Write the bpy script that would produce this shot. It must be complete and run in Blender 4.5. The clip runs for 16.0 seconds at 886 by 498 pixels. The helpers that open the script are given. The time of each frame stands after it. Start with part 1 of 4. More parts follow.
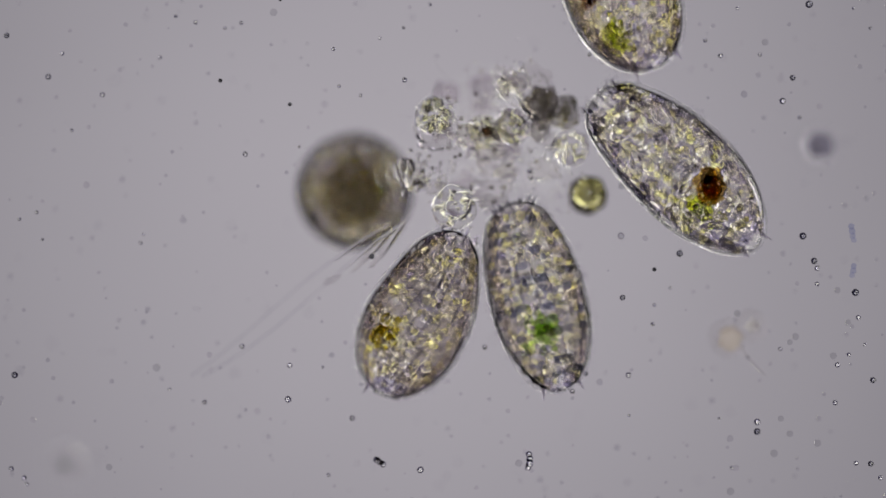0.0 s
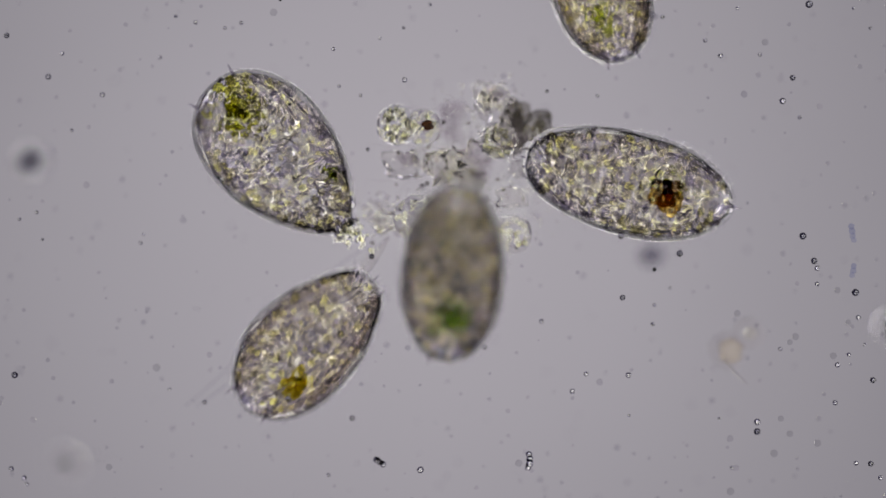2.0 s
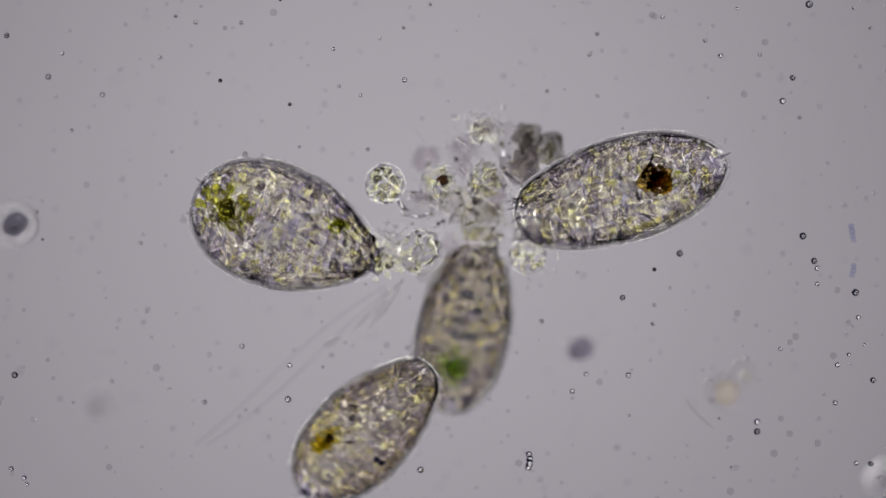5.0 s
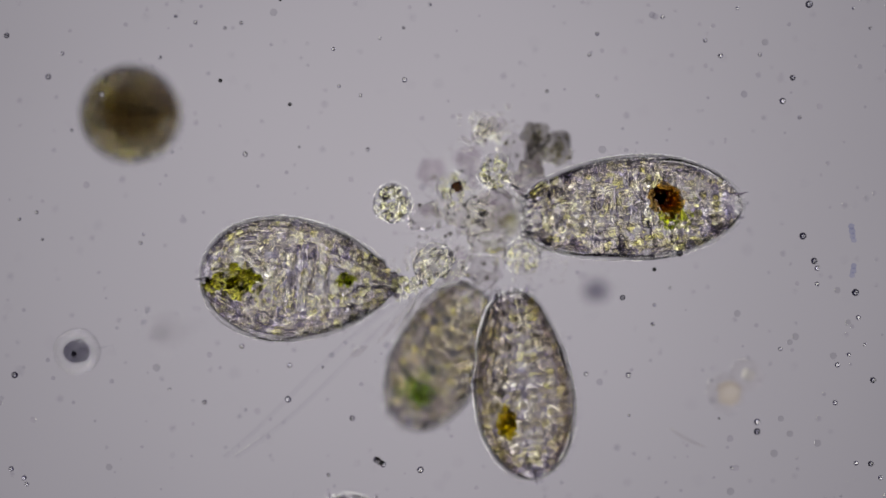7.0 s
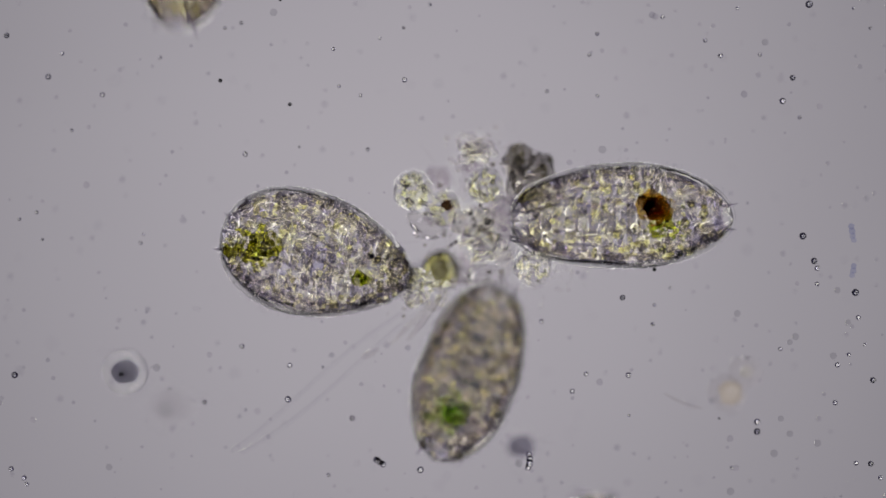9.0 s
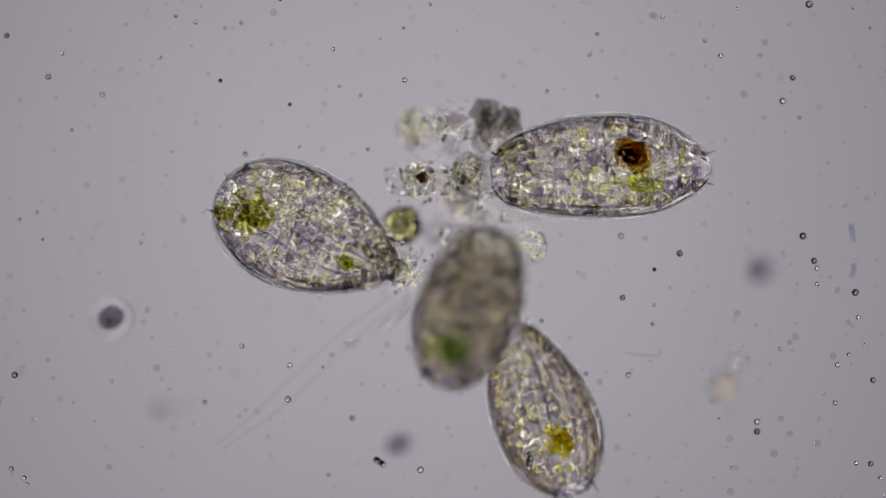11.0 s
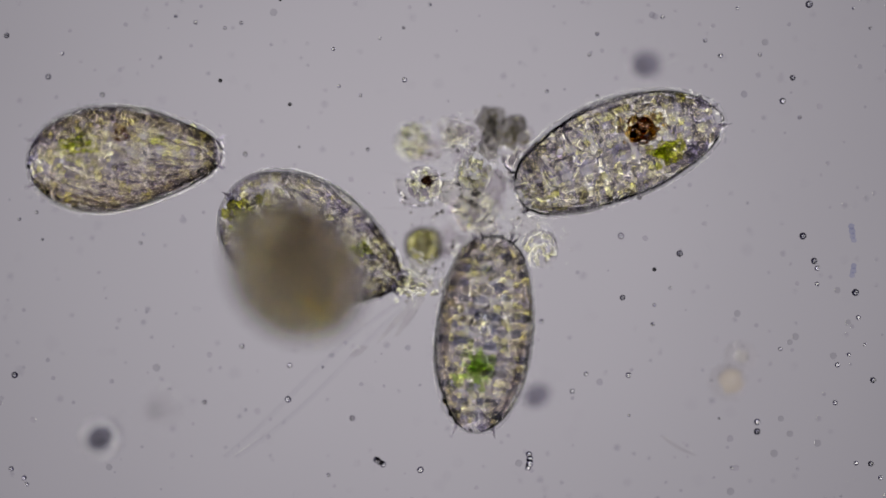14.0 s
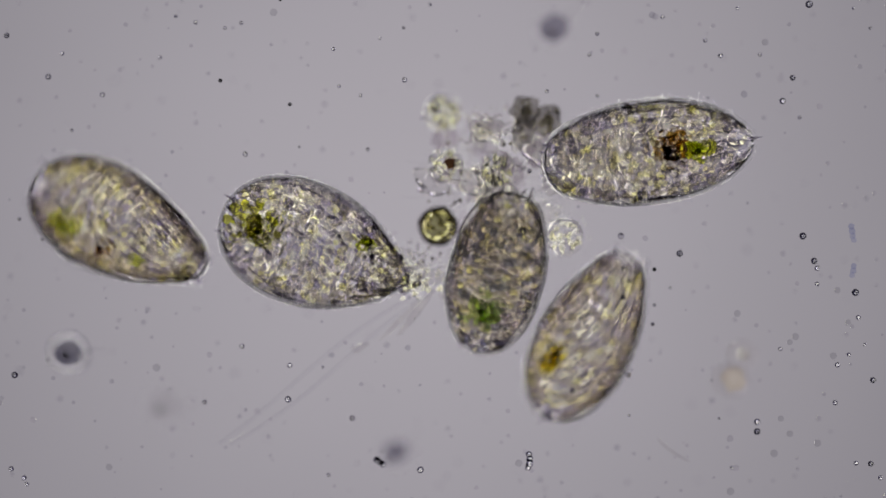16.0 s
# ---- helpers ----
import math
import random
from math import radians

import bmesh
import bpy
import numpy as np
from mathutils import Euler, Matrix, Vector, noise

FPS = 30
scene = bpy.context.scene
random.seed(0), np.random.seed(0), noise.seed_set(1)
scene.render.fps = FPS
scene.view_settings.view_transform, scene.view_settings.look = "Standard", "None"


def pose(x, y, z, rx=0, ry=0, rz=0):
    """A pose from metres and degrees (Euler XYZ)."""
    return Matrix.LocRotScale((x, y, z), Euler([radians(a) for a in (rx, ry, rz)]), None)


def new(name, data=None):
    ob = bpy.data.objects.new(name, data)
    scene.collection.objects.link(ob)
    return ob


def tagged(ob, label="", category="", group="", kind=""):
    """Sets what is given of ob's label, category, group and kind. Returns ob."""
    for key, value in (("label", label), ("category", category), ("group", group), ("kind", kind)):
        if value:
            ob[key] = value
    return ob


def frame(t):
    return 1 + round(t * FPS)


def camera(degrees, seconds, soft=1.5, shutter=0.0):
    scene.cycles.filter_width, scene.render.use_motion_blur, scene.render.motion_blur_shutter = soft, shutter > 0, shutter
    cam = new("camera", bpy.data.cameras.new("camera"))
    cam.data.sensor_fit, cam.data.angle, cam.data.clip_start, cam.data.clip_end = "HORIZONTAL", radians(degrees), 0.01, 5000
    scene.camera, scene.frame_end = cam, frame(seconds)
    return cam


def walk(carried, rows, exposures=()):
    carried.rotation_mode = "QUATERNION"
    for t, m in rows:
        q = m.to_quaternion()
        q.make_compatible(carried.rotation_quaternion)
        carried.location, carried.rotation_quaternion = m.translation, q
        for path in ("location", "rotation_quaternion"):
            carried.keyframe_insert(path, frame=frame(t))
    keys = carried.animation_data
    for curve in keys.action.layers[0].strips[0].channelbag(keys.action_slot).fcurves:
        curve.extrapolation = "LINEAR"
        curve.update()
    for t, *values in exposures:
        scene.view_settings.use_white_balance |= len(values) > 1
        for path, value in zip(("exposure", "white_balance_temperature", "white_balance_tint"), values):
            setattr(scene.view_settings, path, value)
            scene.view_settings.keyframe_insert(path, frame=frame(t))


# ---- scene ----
# The world is a drop of pond water under a microscope, 10 000 times enlarged:
# z = 0 is the plane in focus, the camera looks straight down through the objective.
EYE = 6.385                      # height of the objective above the plane in focus
LENS = 14.0

cam = camera(LENS, 16.0, soft=1.8, shutter=0.5)
cam.data.dof.use_dof = True
cam.data.dof.focus_distance = EYE
cam.data.dof.aperture_fstop = 0.52
walk(cam, [(0.0, pose(0, 0, EYE)), (16.0, pose(0, 0, EYE))])

# ---- light: the lamp field of the condenser under the slide ----
world = bpy.data.worlds.new("violet_surround")
scene.world = world
world.use_nodes = True
# violet put into the surround so that dark cell edges take this colour
world.node_tree.nodes["Background"].inputs[0].default_value = (0.44, 0.38, 0.70, 1)
world.node_tree.nodes["Background"].inputs[1].default_value = 0.19
LAMP = 1.0
LAMP_Z = -12.0
scene.view_settings.exposure = 0.0
scene.cycles.max_bounces = 64
scene.cycles.transmission_bounces = 64


def spot(u, v, z=0.0):
    """A place at height z that lies behind the point (u, v) of the plane in focus, in thousandths from the field's upper left corner."""
    k = (EYE - z) / EYE / 1000
    return Vector(((u - 784) * k, (441 - v) * k, z))


# ---- materials ----
def mat(name):
    m = bpy.data.materials.new(name)
    m.use_nodes = True
    nt = m.node_tree
    nt.nodes.clear()
    out = nt.nodes.new("ShaderNodeOutputMaterial")
    return m, nt, out


def link(nt, a, b):
    nt.links.new(a, b)


def tissue(name, light, dark, ior, scale=40.0, rough=0.0, bump=0.0, bump_scale=60.0, spread=(0.35, 0.65), vary=0.0):
    """Clear living matter: bends the light and takes out some of it, in patches of two sizes."""
    m, nt, out = mat(name)
    tc = nt.nodes.new("ShaderNodeTexCoord")
    n1 = nt.nodes.new("ShaderNodeTexNoise")
    n1.inputs["Scale"].default_value = scale
    n1.inputs["Detail"].default_value = 3
    n2 = nt.nodes.new("ShaderNodeTexNoise")
    n2.inputs["Scale"].default_value = scale * 0.28
    link(nt, tc.outputs["Object"], n1.inputs["Vector"])
    link(nt, tc.outputs["Object"], n2.inputs["Vector"])
    add = nt.nodes.new("ShaderNodeMath")
    add.operation = "ADD"
    half = nt.nodes.new("ShaderNodeMath")
    half.operation = "MULTIPLY"
    half.inputs[1].default_value = 0.5
    link(nt, n1.outputs[0], add.inputs[0])
    link(nt, n2.outputs[0], add.inputs[1])
    link(nt, add.outputs[0], half.inputs[0])
    ramp = nt.nodes.new("ShaderNodeValToRGB")
    ramp.color_ramp.elements[0].position, ramp.color_ramp.elements[1].position = spread
    ramp.color_ramp.elements[0].color = (*dark, 1)
    ramp.color_ramp.elements[1].color = (*light, 1)
    if vary:
        info = nt.nodes.new("ShaderNodeObjectInfo")
        shift = nt.nodes.new("ShaderNodeMapRange")
        shift.inputs["To Min"].default_value, shift.inputs["To Max"].default_value = -vary, vary
        both = nt.nodes.new("ShaderNodeMath")
        both.operation = "ADD"
        link(nt, info.outputs["Random"], shift.inputs["Value"])
        link(nt, half.outputs[0], both.inputs[0])
        link(nt, shift.outputs[0], both.inputs[1])
        link(nt, both.outputs[0], ramp.inputs[0])
    else:
        link(nt, half.outputs[0], ramp.inputs[0])
    b = nt.nodes.new("ShaderNodeBsdfRefraction")
    b.inputs["IOR"].default_value = ior
    b.inputs["Roughness"].default_value = rough
    link(nt, ramp.outputs[0], b.inputs["Color"])
    if bump:
        n3 = nt.nodes.new("ShaderNodeTexNoise")
        n3.inputs["Scale"].default_value = bump_scale
        n3.inputs["Detail"].default_value = 2
        link(nt, tc.outputs["Object"], n3.inputs["Vector"])
        bp = nt.nodes.new("ShaderNodeBump")
        bp.inputs["Strength"].default_value = bump
        bp.inputs["Distance"].default_value = 0.01
        link(nt, n3.outputs[0], bp.inputs["Height"])
        link(nt, bp.outputs[0], b.inputs["Normal"])
    link(nt, b.outputs[0], out.inputs[0])
    return m


M_PELLICLE = tissue("pellicle", (1.0, 0.998, 0.985), (0.985, 0.983, 0.99), 1.10, 30)
M_SHADY = tissue("shady_pellicle", (0.99, 0.985, 0.97), (0.97, 0.965, 0.96), 1.10, 30)
M_DUSKY = tissue("dusky_pellicle", (0.995, 0.99, 0.975), (0.975, 0.97, 0.975), 1.10, 30)
M_PLATE = tissue("plate", (1.0, 1.0, 0.955), (0.925, 0.92, 0.95), 1.013, 45, bump=0.2, bump_scale=1.5, vary=0.2)
M_BLOCK = tissue("slate_plate", (0.985, 0.985, 0.985), (0.74, 0.755, 0.82), 1.02, 1.3, vary=0.25)
M_RIB = tissue("rib", (0.93, 0.92, 0.95), (0.77, 0.76, 0.81), 1.02, 25)
# yellow and lavender tints stand in for the lens's colour fringes
M_GRANULE = tissue("granule", (1.0, 1.0, 0.82), (0.94, 0.92, 0.99), 1.12, 22, spread=(0.42, 0.58))
M_BRIGHT = tissue("bright_granule", (1.0, 1.0, 0.92), (0.95, 0.95, 0.92), 1.13, 22)
M_MOTE = tissue("jelly_grain", (1.0, 1.0, 0.97), (0.92, 0.915, 0.92), 1.055, 22)
M_SLATE = tissue("slate_granule", (0.965, 0.96, 0.975), (0.86, 0.855, 0.89), 1.05, 40)
M_PLASM = tissue("brown_plasm", (0.993, 0.99, 0.982), (0.975, 0.972, 0.965), 1.02, 30)
M_TAN = tissue("tan_plasm", (0.98, 0.975, 0.95), (0.94, 0.932, 0.90), 1.02, 30)
M_LAYER = tissue("end_on_shade", (0.947, 0.939, 0.918), (0.917, 0.905, 0.873), 1.0003, 30)
# shade of the body's rim, put into the tint of added fins
M_RIM_SHADE = tissue("rim_shade", (0.993, 0.99, 0.986), (0.966, 0.96, 0.953), 1.0003, 30)
M_RIM_SHADE_PALE = tissue("pale_rim_shade", (0.999, 0.998, 0.994), (0.986, 0.984, 0.986), 1.0003, 30)
M_UMBER = tissue("umber_core", (0.46, 0.34, 0.22), (0.22, 0.14, 0.10), 1.02, 60)
M_SMEAR = tissue("blue_smear", (0.90, 0.91, 0.97), (0.80, 0.82, 0.92), 1.002, 60)
M_ENDO = tissue("endoplasm", (1.0, 1.0, 0.99), (0.955, 0.95, 0.965), 1.018, 32, spread=(0.42, 0.54))
M_PATCHY = tissue("patchy_endoplasm", (1.0, 1.0, 0.97), (0.80, 0.79, 0.78), 1.012, 20, spread=(0.43, 0.55))
M_DROP = tissue("clear_droplet", (1.0, 1.0, 0.97), (0.97, 0.97, 0.97), 1.10, 22)
M_LAYER_DARK = tissue("dark_end_on_shade", (0.905, 0.89, 0.855), (0.865, 0.845, 0.80), 1.0003, 30)
M_OIL = tissue("oil", (1.0, 1.0, 0.78), (1.0, 1.0, 0.95), 1.12, 30)
M_DASH = tissue("dash", (1.0, 1.0, 0.92), (0.97, 0.965, 0.975), 1.11, 30)
M_THREAD = tissue("slime", (1.0, 1.0, 1.0), (0.97, 0.97, 0.98), 1.03, 20)
M_SPINE = tissue("spine", (0.80, 0.78, 0.82), (0.58, 0.56, 0.62), 1.14, 60)
M_CILIA = tissue("cilia", (1.0, 1.0, 1.0), (0.95, 0.95, 0.97), 1.06, 60)
M_GREEN = tissue("green_food", (0.94, 0.975, 0.80), (0.80, 0.89, 0.62), 1.03, 60)
M_YELLOW = tissue("yellow_food", (0.92, 0.93, 0.50), (0.70, 0.71, 0.26), 1.08, 60)
M_LIME = tissue("lime_food", (0.96, 0.98, 0.66), (0.88, 0.91, 0.44), 1.04, 60)
M_ORANGE = tissue("orange_food", (0.95, 0.92, 0.46), (0.83, 0.78, 0.28), 1.03, 60)
M_BROWN = tissue("brown_food", (0.88, 0.79, 0.50), (0.78, 0.66, 0.36), 1.004, 30)
M_BLACK = tissue("black_food", (0.70, 0.58, 0.40), (0.54, 0.42, 0.27), 1.004, 30)
M_NUCLEUS = tissue("nucleus", (0.99, 0.99, 0.99), (0.90, 0.90, 0.94), 1.022, 50)
M_CLEAR = tissue("clear_jelly", (1.0, 1.0, 0.98), (0.90, 0.89, 0.90), 1.03, 40, bump=0.4, bump_scale=60)
M_ROUND = tissue("round_cell_skin", (0.99, 0.99, 0.96), (0.90, 0.90, 0.92), 1.035, 40, bump=0.1, bump_scale=60)
M_BUBBLE = tissue("bubble", (0.99, 0.99, 0.98), (0.94, 0.94, 0.95), 1.045, 40)
M_GREY = tissue("grey_cell", (0.84, 0.83, 0.80), (0.58, 0.57, 0.56), 1.035, 32, spread=(0.42, 0.58))
M_OLIVE = tissue("olive_cell", (0.76, 0.75, 0.55), (0.61, 0.60, 0.43), 1.22, 30)
M_MOSS = tissue("moss_grain", (0.86, 0.85, 0.76), (0.72, 0.71, 0.62), 1.03, 30)
M_DARK = tissue("dark_floater", (0.52, 0.52, 0.55), (0.40, 0.39, 0.46), 1.05, 40)
M_DIM = tissue("dim_floater", (0.72, 0.71, 0.75), (0.60, 0.59, 0.65), 1.03, 40)
M_CREAM = tissue("cream_core", (1.0, 0.97, 0.90), (0.97, 0.93, 0.86), 1.003, 30)
M_FILM = tissue("thin_skin", (0.995, 0.99, 0.985), (0.97, 0.965, 0.96), 1.006, 30)
M_MURK = tissue("murky_lump", (0.93, 0.905, 0.92), (0.82, 0.79, 0.82), 1.012, 40)
M_HAZE = tissue("hazy_skin", (0.975, 0.97, 0.965), (0.93, 0.93, 0.94), 1.012, 40)
M_DUST = tissue("dust_bead", (0.84, 0.84, 0.85), (0.70, 0.70, 0.72), 1.45, 60)
M_DUST_DIM = tissue("dim_dust", (0.93, 0.93, 0.935), (0.84, 0.84, 0.85), 1.007, 60)
M_DUST_RIM = tissue("black_rimmed_dust", (0.54, 0.54, 0.57), (0.42, 0.42, 0.44), 1.5, 60)
M_DUST_DARK = tissue("dark_dust", (0.25, 0.25, 0.27), (0.1, 0.1, 0.1), 1.3, 60)
M_FAINT = tissue("faint_speck", (0.98, 0.97, 0.98), (0.86, 0.86, 0.88), 1.005, 30)


def coat(name, share, ior=1.5, rough=0.72):
    """A clear coat that stands in for a bright halo: it throws a small share of the light aside, so that it gathers the
    unseen ring.
    """
    m, nt, out = mat(name)
    clear = nt.nodes.new("ShaderNodeBsdfRefraction")
    clear.inputs["IOR"].default_value = 1.0004
    clear.inputs["Roughness"].default_value = 0.0
    haze = nt.nodes.new("ShaderNodeBsdfRefraction")
    haze.inputs["IOR"].default_value = ior
    haze.inputs["Roughness"].default_value = rough
    tc = nt.nodes.new("ShaderNodeTexCoord")
    n = nt.nodes.new("ShaderNodeTexNoise")
    n.inputs["Scale"].default_value = 18
    n.inputs["Detail"].default_value = 3
    link(nt, tc.outputs["Object"], n.inputs["Vector"])
    mr = nt.nodes.new("ShaderNodeMapRange")
    mr.inputs["From Min"].default_value, mr.inputs["From Max"].default_value = 0.3, 0.7
    mr.inputs["To Min"].default_value, mr.inputs["To Max"].default_value = 0.6 * share, 1.4 * share
    link(nt, n.outputs[0], mr.inputs["Value"])
    mix = nt.nodes.new("ShaderNodeMixShader")
    link(nt, mr.outputs[0], mix.inputs[0])
    link(nt, clear.outputs[0], mix.inputs[1])
    link(nt, haze.outputs[0], mix.inputs[2])
    link(nt, mix.outputs[0], out.inputs[0])
    return m


M_COAT = coat("halo_coat", 0.015)
M_COAT_BRIGHT = coat("bright_halo_coat", 0.17)
M_COAT_SOFT = coat("soft_halo_coat", 0.08)
M_HALO_FILM = coat("halo_film", 0.46, 1.03, 0.0)


def lamp_material(name, stops, reach, patch):
    """Glowing matter whose colour goes from the middle outwards by the stops (radius in metres, colour)."""
    m, nt, out = mat(name)
    tc = nt.nodes.new("ShaderNodeTexCoord")
    ln = nt.nodes.new("ShaderNodeVectorMath")
    ln.operation = "LENGTH"
    link(nt, tc.outputs["Object"], ln.inputs[0])
    ramp = nt.nodes.new("ShaderNodeValToRGB")
    mr = nt.nodes.new("ShaderNodeMapRange")
    mr.inputs["From Max"].default_value = reach
    link(nt, ln.outputs["Value"], mr.inputs["Value"])
    link(nt, mr.outputs[0], ramp.inputs[0])
    e = ramp.color_ramp.elements
    e[0].position, e[0].color = stops[0][0] / reach, (*stops[0][1], 1)
    e[1].position, e[1].color = stops[-1][0] / reach, (*stops[-1][1], 1)
    for r, c in stops[1:-1]:
        e.new(r / reach).color = (*c, 1)
    n = nt.nodes.new("ShaderNodeTexNoise")
    n.inputs["Scale"].default_value = 1.2
    n.inputs["Detail"].default_value = 4
    link(nt, tc.outputs["Object"], n.inputs["Vector"])
    mr2 = nt.nodes.new("ShaderNodeMapRange")
    mr2.inputs["To Min"].default_value, mr2.inputs["To Max"].default_value = (1 - patch) * LAMP, (1 + patch) * LAMP
    link(nt, n.outputs[0], mr2.inputs["Value"])
    em = nt.nodes.new("ShaderNodeEmission")
    link(nt, ramp.outputs[0], em.inputs["Color"])
    link(nt, mr2.outputs[0], em.inputs["Strength"])
    link(nt, em.outputs[0], out.inputs[0])
    return m


# ---- mesh helpers ----
def mesh_of(name, bm, material, smooth=True):
    me = bpy.data.meshes.new(name)
    bm.normal_update()
    bm.to_mesh(me)
    bm.free()
    me.materials.append(material)
    if smooth:
        me.polygons.foreach_set("use_smooth", [True] * len(me.polygons))
    return me


def part(name, bm, material, parent, label=""):
    ob = new(name, mesh_of(name, bm, material))
    ob.parent = parent
    return tagged(ob, label)


def mesh_part(name, me, parent, m, label=""):
    ob = new(name, me)
    ob.parent = parent
    ob.matrix_basis = m
    return tagged(ob, label)


def ball(bm, place, r, level=2, rough=0.0, seed=0, stretch=(1, 1, 1)):
    got = bmesh.ops.create_icosphere(bm, subdivisions=level, radius=1)
    for v in got["verts"]:
        k = 1 + rough * noise.noise(v.co * 1.6 + Vector((seed * 3.1, seed * 1.7, 0)))
        v.co = Vector((v.co.x * stretch[0], v.co.y * stretch[1], v.co.z * stretch[2])) * r * k + Vector(place)
    return got["verts"]


_unit = bmesh.new()
bmesh.ops.create_icosphere(_unit, subdivisions=2, radius=1)
_unit.verts.index_update()
UNIT_V = np.array([v.co[:] for v in _unit.verts])
UNIT_F = np.array([[v.index for v in f.verts] for f in _unit.faces])
_unit.free()


def beads(name, places, sizes, material, parent, label=""):
    """Many small round grains as one mesh."""
    places, sizes = np.array(places), np.array(sizes)
    nv = len(UNIT_V)
    vs = (UNIT_V[None] * sizes[:, None, None] + places[:, None]).reshape(-1, 3)
    fs = (UNIT_F[None] + (np.arange(len(places)) * nv)[:, None, None]).reshape(-1, 3)
    me = bpy.data.meshes.new(name)
    me.from_pydata(vs.tolist(), [], fs.tolist())
    me.polygons.foreach_set("use_smooth", [True] * len(me.polygons))
    me.materials.append(material)
    ob = new(name, me)
    ob.parent = parent
    return tagged(ob, label, kind="stuff")


def hairs(name, roots, ways, lengths, width, material, parent, label=""):
    vs, fs = [], []
    for p, w, l in zip(roots, ways, lengths):
        p, w = Vector(p), Vector(w).normalized()
        a = w.orthogonal().normalized() * width
        b = w.cross(a)
        i = len(vs)
        bend = a * random.uniform(-3, 3) + b * random.uniform(-3, 3)
        for q, k in ((p, 1), (p + w * l * 0.6 + bend * 0.5, 0.7)):
            vs += [q + a * k, q + (-a * 0.5 + b * 0.87) * k, q + (-a * 0.5 - b * 0.87) * k]
        vs.append(p + w * l + bend * 1.6)
        for j in range(3):
            j2 = (j + 1) % 3
            fs += [(i + j, i + j2, i + 3 + j2, i + 3 + j), (i + 3 + j, i + 3 + j2, i + 6)]
    me = bpy.data.meshes.new(name)
    me.from_pydata(vs, [], fs)
    me.materials.append(material)
    ob = new(name, me)
    ob.parent = parent
    return tagged(ob, label, kind="stuff")


# ---- the setting: the lamp field below the slide ----
def lamp_field():
    glow = lamp_material("lamp_field", ((0.0, (0.406, 0.379, 0.414)), (1.2, (0.361, 0.338, 0.372)), (3.0, (0.250, 0.235, 0.261)), (6.5, (0.10, 0.09, 0.12))), 6.5, 0.05)
    bm = bmesh.new()
    bmesh.ops.create_circle(bm, cap_ends=True, segments=96, radius=6.5)
    ob = new("backdrop", mesh_of("backdrop", bm, glow, False))
    ob.location = (-0.17, 0.25, LAMP_Z)
    tagged(ob, "pale lilac-grey lamp field glowing under the slide", "backdrop", kind="structure")


def edge_light_ring():
    """An unseen glowing ring, added like a phase annulus to brighten the cells' edges: flat, warm at its inner rim and
    blue at its outer for coloured fringes.
    """
    glow = lamp_material("edge_light_glow", ((3.1, (0.40, 0.38, 0.28)), (3.3, (3.0, 2.96, 2.3)), (3.7, (3.2, 3.12, 2.8)), (4.1, (2.4, 2.2, 3.0)), (4.4, (0.2, 0.17, 0.42))), 6.5, 0.02)
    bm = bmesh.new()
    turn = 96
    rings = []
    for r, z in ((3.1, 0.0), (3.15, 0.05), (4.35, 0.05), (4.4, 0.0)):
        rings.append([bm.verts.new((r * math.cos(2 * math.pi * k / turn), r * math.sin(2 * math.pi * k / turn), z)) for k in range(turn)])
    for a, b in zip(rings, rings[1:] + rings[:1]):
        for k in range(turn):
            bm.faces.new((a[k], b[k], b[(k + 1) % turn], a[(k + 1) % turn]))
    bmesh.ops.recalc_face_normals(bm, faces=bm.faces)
    ob = new("edge_light_ring", mesh_of("edge_light_ring", bm, glow, False))
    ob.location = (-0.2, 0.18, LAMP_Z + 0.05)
    tagged(ob, "unseen glowing ring added under the slide to brighten edges", "lamp", kind="structure")


lamp_field()
edge_light_ring()


# ---- the ciliates ----
class Shape:
    """A barrel with its rear end at x = -half and its mouth at x = +half."""

    def __init__(self, length, radius, widest, rear, mouth, taper, bend=0.0, flat=1.0):
        self.length, self.radius, self.widest, self.rear, self.mouth, self.taper, self.bend, self.flat = length, radius, widest, rear, mouth, taper, bend, flat

    def r(self, s):
        if s < self.widest:
            d = (self.widest - s) / self.widest
            return self.radius * max(0.0, 1 - d ** self.rear[0]) ** (1 / self.rear[1])
        d = (s - self.widest) / (1 - self.widest)
        f = 1 - (1 - self.mouth) * d ** self.taper
        if d > 0.84:
            f *= math.sqrt(max(0.0, 1 - ((d - 0.84) / 0.16) ** 2)) * 0.75 + 0.25 if d < 1 else 0.0
        return self.radius * f

    def at(self, s, a, out=0.0):
        r = self.r(s) + out
        y = self.bend * self.radius * (4 * s * (1 - s) - 0.5)
        return Vector(((s - 0.5) * self.length, y + r * math.cos(a), r * math.sin(a) * self.flat))


def cushion(material):
    """One plate of the armour, a unit pad with rounded rim; shared by all plates."""
    bm = bmesh.new()
    rings = ((1.0, -0.5), (1.0, 0.0), (0.86, 0.55), (0.60, 0.9), (0.28, 1.0))
    corners = 12
    loops = []
    for k, h in rings:
        loop = []
        for i in range(corners):
            a = 2 * math.pi * (i + 0.5) / corners
            c, s = math.cos(a), math.sin(a)
            q = (abs(c) ** 5 + abs(s) ** 5) ** 0.2
            loop.append(bm.verts.new((c / q * k, s / q * k, h)))
        loops.append(loop)
    for lo, hi in zip(loops, loops[1:]):
        for i in range(corners):
            j = (i + 1) % corners
            bm.faces.new((lo[i], lo[j], hi[j], hi[i]))
    bm.faces.new(loops[-1])
    bm.faces.new(loops[0][::-1])
    return mesh_of("plate", bm, material)


PLATE = cushion(M_PLATE)
BLOCK = cushion(M_BLOCK)


